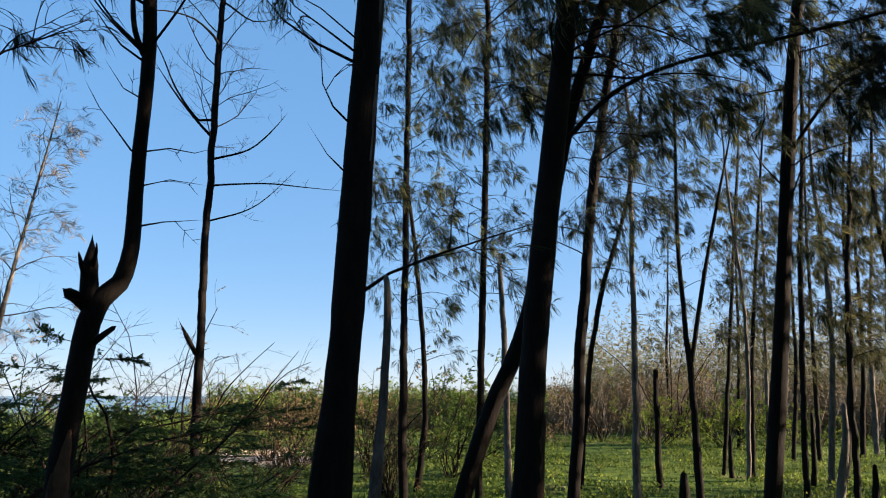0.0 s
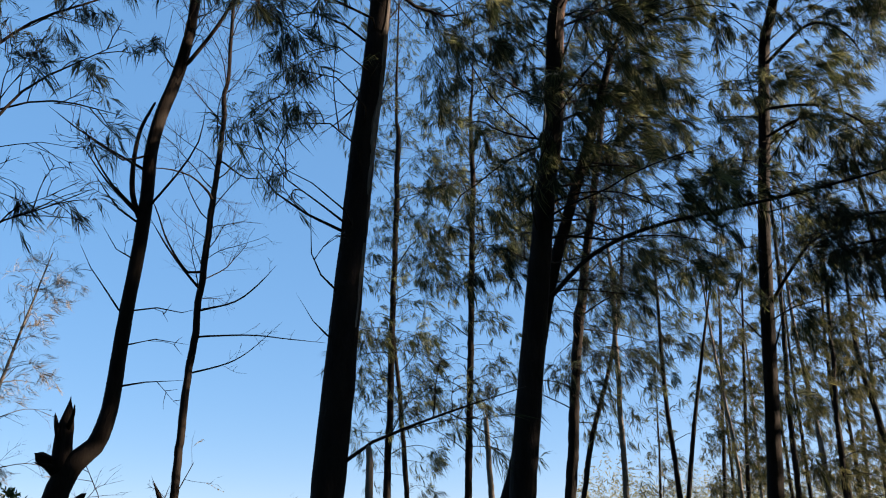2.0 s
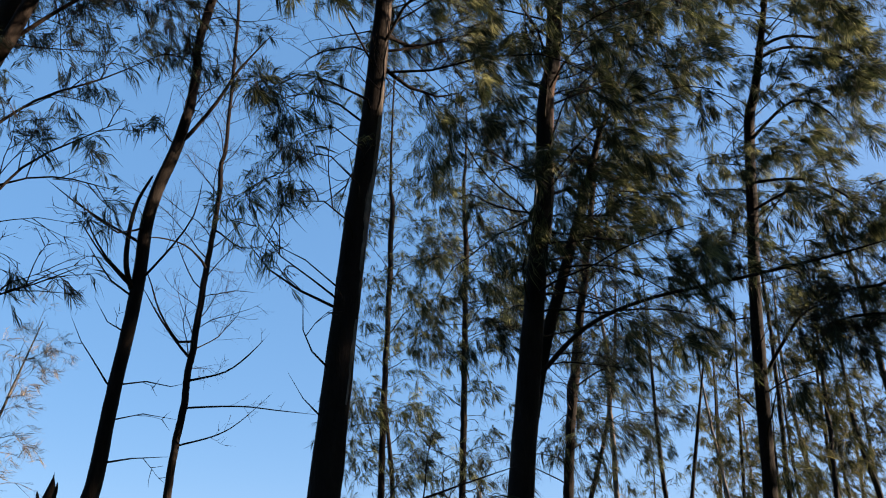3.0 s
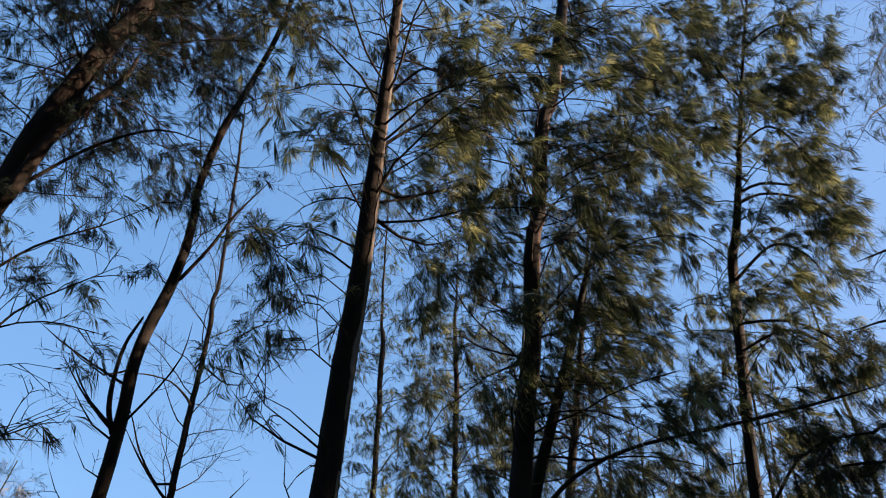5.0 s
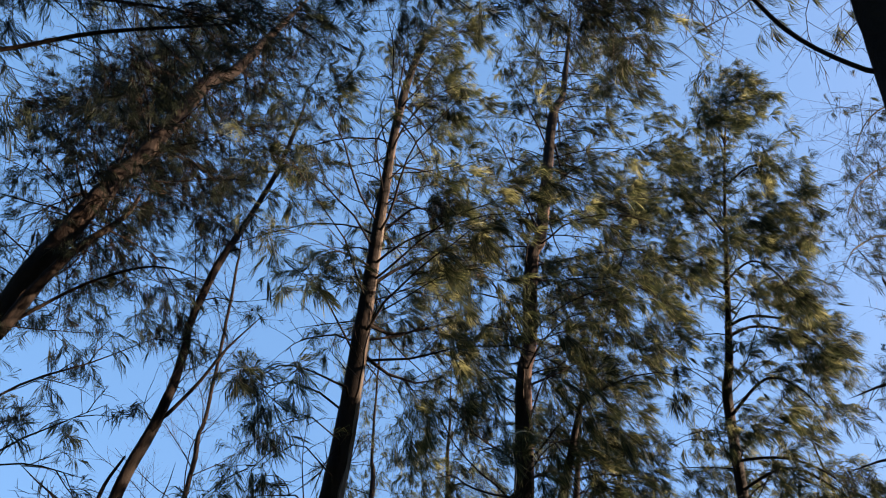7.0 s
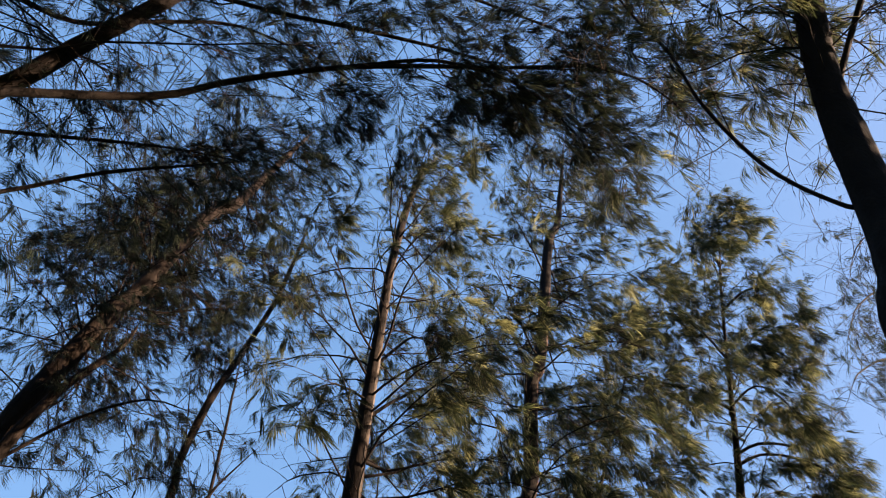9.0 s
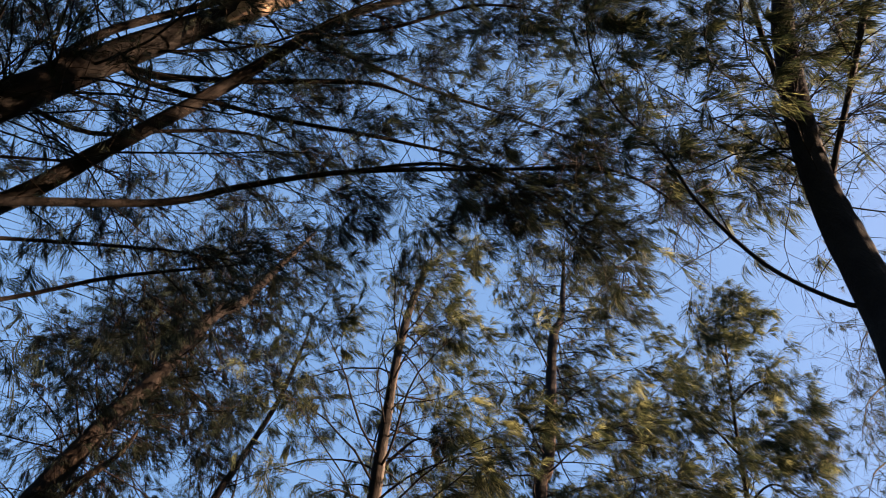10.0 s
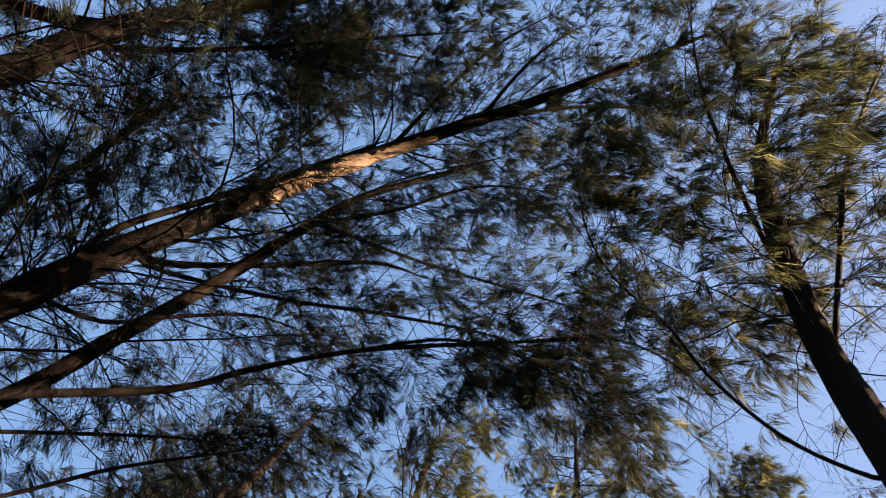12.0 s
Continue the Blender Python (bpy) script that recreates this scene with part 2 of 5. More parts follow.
class Spray:
    """Gathers the twigs and needles of one tree."""

    def __init__(self, rng, needle=0.2, width=0.0065, tuft=4, gap=0.06, hang=0.55, leaf=False):
        self.leaf = leaf
        self.rng, self.needle, self.width, self.tuft, self.gap, self.hang = rng, needle, width, tuft, gap, hang
        self.hair = np.random.default_rng(int(rng.integers(1 << 30)))
        self.size, self.fine, self.end = [], [], []
        self.lines, self.rads, self.base, self.way = {}, {}, [], []

    def add_lines(self, lines, rads):
        self.lines.setdefault(lines.shape[1], []).append(lines)
        self.rads.setdefault(lines.shape[1], []).append(rads)

    def fan(self, lines, count, length, lo=0.15, spread=0.8, droop=0.5, k=5, radius=0.004, draw=True):
        """Side shoots on lines (n, m, 3), count on each: their lines."""
        rng = self.rng
        n, m, _ = lines.shape
        s = rng.uniform(lo, 1, (n, count)) ** 0.8
        f = s * (m - 1)
        i = np.minimum(f.astype(int), m - 2)
        row = np.arange(n)[:, None]
        a, b = lines[row, i], lines[row, i + 1]
        start = a + (b - a) * (f - i)[..., None]
        tan = unit(b - a)
        side = unit(np.cross(tan, rng.normal(0, 1, (n, count, 3))))
        d = unit(tan * 0.7 + side * spread + np.array([0, 0, 0.1]))
        ll = np.broadcast_to(np.asarray(length).reshape(-1, 1), (n, count)) * rng.uniform(0.6, 1.3, (n, count)) * (1.15 - 0.55 * s)
        out = [start]
        for j in range(k - 1):
            d = unit(d + (np.array([0, 0, -droop]) + WIND * 0.5) / (k - 1) * (0.5 + j / (k - 1)) + rng.normal(0, 0.1, d.shape))
            out.append(out[-1] + d * (ll / (k - 1))[..., None])
        new_lines = np.stack(out, 2).reshape(-1, k, 3)
        rad = np.broadcast_to(np.linspace(1, 0.35, k) * radius, (len(new_lines), k))
        if draw:
            if k == 3:  # the finest twigs end in a point
                self.fine.append((new_lines, radius))
            else:
                self.add_lines(new_lines, rad)
        return new_lines, ll.reshape(-1)

    def needles(self, lines, lengths, lo=0.2, keep=1.0, gaps=True):
        """Leaves in whorls on a shrub's shoots, or a plume of single hanging strands on a casuarina's."""
        rng = self.hair
        m = lines.shape[1]
        count = max(1, int(np.mean(lengths) * (1 - lo) / self.gap))
        if keep < 1:
            lines = lines[rng.uniform(0, 1, len(lines)) < keep]
        if gaps and not self.leaf:  # the plumes stand in clumps with open gaps between them
            c = lines[:, 0] * 3.0
            clump = np.sin(c[:, 0] + 1.7 * np.sin(c[:, 2] * 0.7)) + np.sin(c[:, 1] * 0.9 + c[:, 2] * 0.5) + np.sin(c[:, 2] * 1.2 - c[:, 0] * 0.4)
            lines = lines[clump + rng.normal(0, 0.3, len(lines)) > -0.35]
        if not len(lines):
            return
        n = len(lines)
        if not self.leaf:
            count = max(3, int(count * self.tuft * STRANDS))
        f = rng.uniform(lo, 1, (n, count)) * (m - 1)
        i = np.minimum(f.astype(int), m - 2)
        row = np.arange(n)[:, None]
        a, b = lines[row, i], lines[row, i + 1]
        base = (a + (b - a) * (f - i)[..., None]).reshape(-1, 3)
        tan = unit(b - a).reshape(-1, 3)
        if self.leaf:
            way = unit(tan * 0.6 + rng.normal(0, 0.2, tan.shape) + np.array([0, 0, -self.hang]) + WIND * 0.9)
            size = rng.uniform(0.6, 1.4, len(base))
            for _ in range(self.tuft):
                self.base.append(base + tan * rng.uniform(-0.06, 0.04, (len(base), 1)))
                self.way.append(unit(way + rng.normal(0, 0.26, way.shape)))
                self.size.append(size * rng.uniform(0.75, 1.15, len(base)))
            return
        comb = np.repeat(rng.normal(0, 0.33, (n, 3)), count, 0)
        self.base.append(base)
        self.way.append(unit(tan * 0.75 + comb + rng.normal(0, 0.2, tan.shape) + np.array([0, 0, -0.35 * self.hang]) + WIND * 0.25))
        self.size.append(rng.uniform(0.55, 1.35, len(base)))
        self.end.append(unit(tan * 0.2 + comb + rng.normal(0, 0.13, tan.shape) + np.array([0, 0, -1.2 * self.hang]) + WIND * 0.8))

    def finish(self, parent, twig_mat, needle_mat, twig_label="", needle_label=""):
        verts, quads, at = [], [], 0
        for k in self.lines:
            v, q = tubes(np.vstack(self.lines[k]), np.vstack(self.rads[k]), 3)
            verts.append(v)
            quads.append(q + at)
            at += len(v)
        tris = []
        for lines, radius in self.fine:
            for a, b, wide in ((0, 1, 2.4), (1, 2, 1.7)):
                v, _, t = blades(lines[:, a], unit(lines[:, b] - lines[:, a]), np.linalg.norm(lines[:, b] - lines[:, a], axis=1) * 1.08, radius * wide, self.rng, (0, 0, 0))
                verts.append(v)
                tris.append(t + at)
                at += len(v)
        if verts:
            part("twig_spray", mesh_of("twig_spray", np.vstack(verts), np.vstack(quads) if quads else None, np.vstack(tris) if tris else None, twig_mat), parent, twig_label, "stuff")
        if self.base:
            b, w = np.vstack(self.base), np.vstack(self.way)
            ln = self.needle * np.concatenate(self.size)
            v, q, t = blades(b, w, ln, self.width, self.rng, leaf=True) if self.leaf else strands(b, w, np.vstack(self.end), ln * 1.2, self.width, self.rng)
            part("foliage", mesh_of("foliage", v, q, t, needle_mat), parent, needle_label, "stuff")


def cone_mesh():
    """A small woody cone, ribbed with rows of scales."""
    rows, sides = 7, 10
    h = np.linspace(-1, 1, rows)
    prof = np.sqrt(np.maximum(1 - h ** 2, 0.03)) * 0.016
    a = np.arange(sides) * 2 * np.pi / sides
    rad = prof[:, None] * (1 + 0.22 * np.cos(np.arange(rows)[:, None] * np.pi + np.arange(sides) * np.pi))
    line = np.stack([np.zeros(rows), np.zeros(rows), h * 0.021], -1)
    v, q = tubes(line[None], rad[None], sides)
    return mesh_of("cone", v, q, None, TWIG)


CONE = cone_mesh()


def at_height(line, z):
    """Place, way and radius of a stem at a height (or past a share of its length, for z as a negative share)."""
    p = smooth_line(line, 0.2)
    k = int(-z * (len(p) - 2)) if z < 0 else int(np.argmin(np.abs(p[:, 2] - z)))
    k = min(max(k, 0), len(p) - 2)
    return p[k, :3], unit(p[k + 1, :3] - p[k, :3]), p[k, 3]


def rooted(pts, bodies):
    """The line of a limb, begun inside the stem that it grows from where it starts beside it."""
    first = np.array(pts[0][:3])
    near = []
    for body in bodies:
        p = smooth_line(body, 0.05)
        k = int(np.argmin(np.linalg.norm(p[:, :3] - first, axis=1)))
        near.append((np.linalg.norm(p[k, :3] - first), k, p))
    gap, k, p = min(near, key=lambda n: n[0])
    if gap < 0.3 * p[k, 3] or gap > 0.4:
        return list(pts)
    k = max(0, k - 1)
    return [(*p[k, :3], min(pts[0][3] * 1.15, p[k, 3] * 0.8))] + list(pts)


def tree(name, label, line, seed, crown=(), limbs=(), stems=(), trunk_mat=None, needle_mat=None, needle=0.2, width=0.0065,
         tuft=13, gap=0.042, hang=0.7, group="grove trees", side=(0, 0, 0), sides=14, fine=True, cones=0, gaps=True, slim=1.0, wander=0.12):
    """A tree with its trunk along line, further stems, limbs given one by one, and crowns that are grown at random.
    crown: rows of (from height, to height, limbs, reach low, reach high, rise, leafiness). side: the way to which limbs tend. gaps: whether the limbs given one by one carry their plumes in clumps. slim: thickness of the grown branches. wander: how crooked they are."""
    rng = np.random.default_rng(seed)
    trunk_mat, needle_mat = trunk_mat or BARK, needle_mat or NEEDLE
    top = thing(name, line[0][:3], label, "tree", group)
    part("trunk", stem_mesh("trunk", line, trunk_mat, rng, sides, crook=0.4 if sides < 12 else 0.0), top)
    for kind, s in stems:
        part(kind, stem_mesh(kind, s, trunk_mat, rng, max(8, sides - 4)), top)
    spray = Spray(rng, needle, width, tuft, gap, hang)
    for pts, leafy in limbs:
        q = smooth_line(pts, 0.3)
        pts = rooted(pts, [line] + [s for _, s in stems])
        pts = pts[:-1] + [(*pts[-1][:3], min(0.003, pts[-1][3]))]
        part("limb", stem_mesh("limb", pts, trunk_mat, rng, 8, 0.09, 0.15), top)
        ln = np.linalg.norm(np.diff(q[:, :3], axis=0), axis=1).sum()
        bare = leafy == 0
        sub, sl = spray.fan(q[None, :, :3], int(ln * (2.5 if bare else 4) * max(1, leafy)), [0.25 + ln * 0.1 if bare else max(0.5, 0.25 + ln * 0.17)], 0.15, 0.75, -0.2 if bare else 0.4, 6, 0.004 if bare else 0.006)
        tw, tl = spray.fan(sub, 3 if bare else 4, sl * 0.55, 0.25, 0.8, 0.0 if bare else 0.6, 4, 0.004)
        if leafy > 0:
            s2, l2 = spray.fan(tw, 4, tl * 0.6, 0.4, 0.8, 0.7, 3, 0.0023)
            spray.needles(s2, l2, 0.1, leafy, gaps)
    turn = rng.uniform(0, 6.28)
    for z0, z1, n, reach0, reach1, rise, leafy in crown:
        for k in range(n):
            u = (k + rng.uniform(0, 1)) / n
            start, way, r = at_height(line, z0 + (z1 - z0) * u)
            turn += 2.4 + rng.normal(0, 0.4)
            out = np.array([math.cos(turn) + side[0], math.sin(turn) + side[1], side[2]])
            out = unit(out - way * np.dot(out, way))
            length = (reach0 + (reach1 - reach0) * u) * rng.uniform(0.45, 1.45)
            sag = 0.5 + 0.3 * rng.uniform() if leafy > 0 else rng.uniform(-0.5, 0.3)
            pts = limb_line(rng, start, unit(out + way * rise * rng.uniform(0.3, 1.8)), length, sag, WIND * (0.6 if leafy > 0 else 0.1), 8, wander)
            rb = max(0.004, slim * min(0.4 * r, 0.005 + (0.006 if leafy > 0 else 0.0045) * length))
            part("branch", stem_mesh("branch", np.hstack([pts, np.linspace(rb, rb * 0.3, len(pts))[:, None]]), trunk_mat, rng, 4 if fine else 3, 0.06, 0.5), top)
            tw, tl = spray.fan(pts[None], max(3, int(length * (5.5 if leafy > 0 else 6))), [min(0.9, 0.2 + 0.28 * length)], 0.15, 0.85, 0.5 if leafy > 0 else -0.2, 4 if fine else 3, min(0.0045, rb * 0.5))
            s2, l2 = spray.fan(tw, 5 if leafy > 0 else 3, tl * 0.5, 0.45 if leafy > 0 else 0.25, 0.8, 0.7 if leafy > 0 else 0.0, 3, 0.0023, fine or leafy == 0)
            if leafy > 0:
                spray.needles(s2, l2, 0.15, leafy)
    if cones:
        spots = np.vstack(spray.base)
        for k in rng.integers(0, len(spots), cones):
            cone = part("cone", CONE, top)
            cone.location = Vector(spots[k]) - Vector(line[0][:3]) + Vector((0, 0, -0.02))
            cone.matrix_parent_inverse = Matrix.Identity(4)
            cone.rotation_euler = rng.uniform(-0.5, 0.5, 3)
    spray.finish(top, TWIG, needle_mat)
    return top


def sun_peel(parent, line, z0, z1, way, half, seed, label="pale peeled patch with sunlight put into its colour", mat=None, lift=1.12):
    """A ragged patch of bare wood, or of bark with sunlight in its colour, on a stem between two heights, turned
    towards way.
    """
    rng = np.random.default_rng(seed)
    p = smooth_line(line, 0.06)
    p = p[(p[:, 2] > z0) & (p[:, 2] < z1)]
    k, m = len(p), 7
    tan = unit(np.gradient(p[:, :3], axis=0))
    u = unit(np.array(way, float) - tan * (tan @ np.array(way, float))[:, None])
    v = np.cross(tan, u)
    end = np.sqrt(np.clip(np.minimum(np.arange(k), np.arange(k)[::-1]) / 5, 0.05, 1))
    ragged = np.convolve(rng.normal(0, 1, k + 4), np.ones(5) / 5, "valid")
    a = np.linspace(-1, 1, m) * (radians(half) * end * (1 + 0.5 * ragged + rng.normal(0, 0.12, k)))[:, None] + 0.25 * np.convolve(rng.normal(0, 1, k + 8), np.ones(9) / 9, "valid")[:, None]
    rad = p[:, 3:4] * (lift - 0.14 * np.abs(np.linspace(-1, 1, m)) ** 3 + rng.normal(0, 0.006, (k, m)))
    verts = p[:, None, :3] + (u[:, None] * np.cos(a)[..., None] + v[:, None] * np.sin(a)[..., None]) * rad[..., None]
    i, j = np.meshgrid(np.arange(k - 1), np.arange(m - 1), indexing="ij")
    o = i * m + j
    quads = np.stack([o, o + 1, o + m + 1, o + m], -1).reshape(-1, 4)
    part("bark_patch", mesh_of("bark_patch", verts.reshape(-1, 3), quads, None, mat or PEEL_SUN, True), parent, label)


def solid(name, verts, faces, mat, label="", kind="structure", category=""):
    me = bpy.data.meshes.new(name)
    me.from_pydata(verts, [], faces)
    me.materials.append(mat)
    return tagged(new(name, me), label, category, kind=kind)


def ground_z(x, y):
    """The ground: a low rise under the camera, a hollow beyond, and the shelving beach in the distance."""
    d = np.hypot(x, y)
    u = np.clip((d - 4) / 13, 0, 1)
    z = -1.0 * u * u * (3 - 2 * u)
    z = z + (0.10 * np.sin(x * 0.31 + 1.2) * np.sin(y * 0.27) + 0.05 * np.sin(x * 0.9 + y * 0.7) + 0.03 * np.sin(1.9 * y - 1.3 * x)) * np.clip(d / 12, 0.2, 1)
    v = np.clip((d - 92) / 60, 0, 1)
    dune = 2.0 * np.exp(-((d - 84) / 8) ** 2) / (1 + np.exp(np.clip(-(x + 21) / 3, -40, 40)))
    return z - 4.0 * v + dune


# ---- the stems and limbs of the trees: x, y, z and radius at their bends ----
FORKED = [(-3.24, 6.21, -0.30, 0.122), (-3.18, 6.24, 0.95, 0.103), (-3.12, 6.26, 1.75, 0.102), (-3.07, 6.29, 2.37, 0.102), (-2.99, 6.33, 2.59, 0.094), (-2.87, 6.38, 2.73, 0.081), (-2.81, 6.41, 3.05, 0.071), (-2.81, 6.41, 3.58, 0.065), (-2.81, 6.41, 4.07, 0.063), (-2.80, 6.42, 4.54, 0.062), (-2.82, 6.44, 5.17, 0.062), (-2.83, 6.38, 5.64, 0.062), (-2.80, 6.39, 6.09, 0.061), (-2.73, 6.48, 6.69, 0.061), (-2.68, 6.47, 7.13, 0.054), (-2.69, 6.53, 7.26, 0.054), (-2.73, 6.59, 8.00, 0.054), (-2.76, 6.55, 8.16, 0.052), (-2.70, 6.65, 9.41, 0.051), (-2.54, 6.81, 10.62, 0.048), (-2.36, 6.89, 11.81, 0.040), (-2.31, 6.99, 12.58, 0.040), (-2.28, 7.12, 13.75, 0.036), (-2.25, 7.28, 15.24, 0.009)]
FORK_STUB = [(-3.07, 6.29, 2.50, 0.093), (-3.10, 6.28, 2.72, 0.077), (-3.10, 6.27, 2.87, 0.069), (-3.10, 6.28, 2.98, 0.044), (-3.10, 6.27, 3.10, 0.008)]
FORK_I = [(-2.62, 6.45, 6.82, 0.024), (-2.33, 6.35, 7.23, 0.020), (-2.11, 6.25, 7.62, 0.015), (-1.71, 6.10, 8.09, 0.006)]
FORK_J = [(-2.78, 6.42, 5.04, 0.014), (-2.50, 6.30, 5.35, 0.011), (-2.30, 6.20, 5.66, 0.008), (-2.24, 6.10, 5.97, 0.003)]
FORK_L = [(-2.89, 6.40, 5.46, 0.016), (-3.19, 6.30, 5.61, 0.012), (-3.52, 6.15, 5.79, 0.008), (-3.71, 6.05, 5.92, 0.003)]
FORK_M = [(-2.86, 6.40, 4.95, 0.013), (-3.13, 6.30, 5.21, 0.010), (-3.31, 6.20, 5.44, 0.007), (-3.41, 6.10, 5.59, 0.003)]
FORK_STEM = [(-2.85, 6.42, 4.93, 0.030), (-2.92, 6.34, 5.14, 0.026), (-2.96, 6.32, 5.48, 0.023), (-2.96, 6.34, 5.88, 0.020), (-2.90, 6.42, 6.26, 0.012)]
BARE = [(-4.19, 12.83, -0.90, 0.094), (-4.21, 12.83, 0.07, 0.080), (-4.26, 12.81, 2.14, 0.075), (-4.28, 12.80, 3.93, 0.067), (-4.29, 12.82, 5.83, 0.062), (-4.30, 12.89, 7.88, 0.058), (-4.30, 12.92, 10.04, 0.050), (-4.36, 12.91, 10.84, 0.048), (-4.35, 12.95, 11.67, 0.041), (-4.57, 12.91, 15.32, 0.037), (-4.68, 12.85, 16.77, 0.020), (-4.77, 12.81, 17.97, 0.005)]
BIG1 = [(-0.73, 4.49, -0.20, 0.159), (-0.67, 4.50, 1.16, 0.135), (-0.63, 4.51, 1.75, 0.102), (-0.59, 4.56, 2.45, 0.101), (-0.55, 4.61, 3.46, 0.095), (-0.49, 4.59, 4.60, 0.090), (-0.42, 4.57, 5.55, 0.083), (-0.31, 4.47, 7.90, 0.062), (-0.23, 4.45, 9.57, 0.052), (-0.11, 4.58, 11.15, 0.055), (0.10, 4.73, 12.76, 0.042), (0.21, 4.86, 13.27, 0.026), (0.46, 5.18, 14.50, 0.006)]
BIG2 = [(0.74, 7.16, -0.30, 0.172), (0.79, 7.16, 0.81, 0.146), (0.90, 7.14, 2.29, 0.136), (1.09, 7.12, 3.90, 0.127), (1.30, 7.07, 5.57, 0.112), (1.41, 6.96, 6.39, 0.111), (1.50, 6.78, 7.75, 0.096), (1.63, 6.82, 8.32, 0.096), (1.79, 6.64, 9.87, 0.096), (1.98, 6.62, 10.43, 0.094), (2.47, 6.57, 13.35, 0.094), (2.67, 6.65, 14.21, 0.084), (2.91, 6.71, 14.90, 0.069), (3.40, 6.65, 17.65, 0.034), (3.58, 6.63, 18.63, 0.009)]
LEANER = [(-0.02, 8.67, -0.40, 0.130), (0.22, 8.59, 0.62, 0.110), (0.56, 8.48, 1.62, 0.102), (0.97, 8.33, 2.64, 0.090), (1.48, 8.10, 4.89, 0.071), (1.74, 8.03, 5.77, 0.068), (2.06, 7.94, 6.77, 0.065), (2.39, 7.77, 7.89, 0.041), (2.62, 7.73, 8.51, 0.022), (4.46, 7.41, 13.36, 0.005)]
SLIM1 = [(-1.01, 18.97, -1.20, 0.124), (-1.01, 18.97, 4.68, 0.091), (-0.99, 18.96, 8.60, 0.086), (-0.97, 18.90, 9.77, 0.082), (-0.97, 18.91, 13.44, 0.078), (-1.05, 19.05, 14.45, 0.046), (-1.07, 19.25, 17.83, 0.031), (-1.08, 19.42, 20.82, 0.008)]
SLIM2 = [(-0.77, 21.99, -1.20, 0.110), (-0.54, 21.99, 1.10, 0.087), (-0.63, 21.99, 3.76, 0.076), (-0.88, 21.98, 6.38, 0.066), (-1.10, 21.97, 8.19, 0.049), (-1.24, 21.97, 9.38, 0.012)]
SNAG1 = [(-0.48, 4.27, -0.20, 0.043), (-0.39, 4.28, 1.19, 0.039), (-0.36, 4.28, 1.50, 0.032), (-0.34, 4.29, 1.81, 0.027), (-0.33, 4.29, 2.08, 0.024), (-0.33, 4.29, 2.31, 0.022), (-0.34, 4.29, 2.44, 0.018)]
SLIM3 = [(0.91, 19.98, -1.20, 0.126), (0.94, 19.98, -0.59, 0.106), (1.03, 19.97, 2.50, 0.100), (1.13, 19.97, 5.47, 0.095), (1.27, 19.95, 9.82, 0.087), (1.34, 19.88, 12.65, 0.085), (1.32, 19.88, 14.68, 0.066), (1.39, 19.96, 16.20, 0.038), (1.52, 20.10, 19.19, 0.010)]
SNAG2 = [(1.46, 16.94, -1.10, 0.100), (1.46, 16.94, -0.47, 0.085), (1.43, 16.94, 2.39, 0.073), (1.34, 16.95, 4.77, 0.057)]
MID1 = [(2.14, 12.82, -0.90, 0.128), (2.21, 12.81, 0.07, 0.108), (2.41, 12.77, 2.52, 0.099), (2.67, 12.72, 4.95, 0.093), (2.97, 12.64, 6.87, 0.088), (3.06, 12.52, 7.58, 0.075), (3.20, 12.53, 8.19, 0.075), (3.49, 12.59, 9.79, 0.061), (4.30, 12.76, 14.22, 0.015)]
SLIM4 = [(4.08, 22.64, -1.20, 0.100), (4.44, 22.57, 2.09, 0.085), (4.94, 22.46, 4.86, 0.080), (5.66, 22.29, 7.17, 0.069), (6.24, 22.14, 9.74, 0.058), (6.47, 22.07, 11.65, 0.040), (6.64, 22.02, 13.14, 0.010)]
SLIM5 = [(5.20, 20.35, -1.20, 0.111), (5.31, 20.32, 2.67, 0.083), (5.40, 20.28, 6.52, 0.075), (5.46, 20.20, 8.53, 0.060), (5.51, 20.15, 9.35, 0.050), (5.47, 20.27, 10.31, 0.050), (5.41, 20.47, 11.79, 0.013)]
SNAG3 = [(6.58, 23.08, -1.20, 0.108), (6.62, 23.07, 1.06, 0.085), (6.66, 23.06, 2.53, 0.073)]
TWIN_A = [(6.42, 18.94, -1.20, 0.106), (6.39, 18.95, 1.89, 0.080), (6.31, 18.98, 4.08, 0.060), (6.29, 18.97, 6.53, 0.051), (6.39, 18.87, 9.44, 0.032), (6.45, 18.80, 11.44, 0.008)]
TWIN_B = [(6.42, 18.94, 2.61, 0.065), (6.84, 18.79, 4.80, 0.055), (7.27, 18.63, 6.74, 0.041), (7.62, 18.49, 8.27, 0.026), (7.95, 18.36, 9.73, 0.006)]
EDGE = [(5.06, 11.98, -0.90, 0.159), (5.17, 11.93, 0.18, 0.135), (5.44, 11.80, 2.47, 0.122), (5.76, 11.64, 5.46, 0.114), (5.94, 11.49, 7.24, 0.102), (6.13, 11.33, 8.69, 0.102), (6.42, 11.13, 10.86, 0.100), (6.55, 10.91, 11.41, 0.088), (6.53, 9.94, 12.44, 0.058), (6.82, 8.78, 14.86, 0.030), (7.26, 7.87, 17.14, 0.017)]
LEFT_LEAN = [(-4.25, 4.75, -0.20, 0.156), (-4.14, 4.86, 3.00, 0.136), (-4.00, 5.02, 6.82, 0.125), (-3.93, 5.07, 7.90, 0.125), (-3.77, 5.22, 9.45, 0.125), (-3.63, 5.30, 10.19, 0.111), (-3.39, 5.53, 12.60, 0.108), (-3.15, 5.74, 13.40, 0.090), (-2.75, 6.08, 16.21, 0.058), (-2.49, 6.30, 17.98, 0.015)]
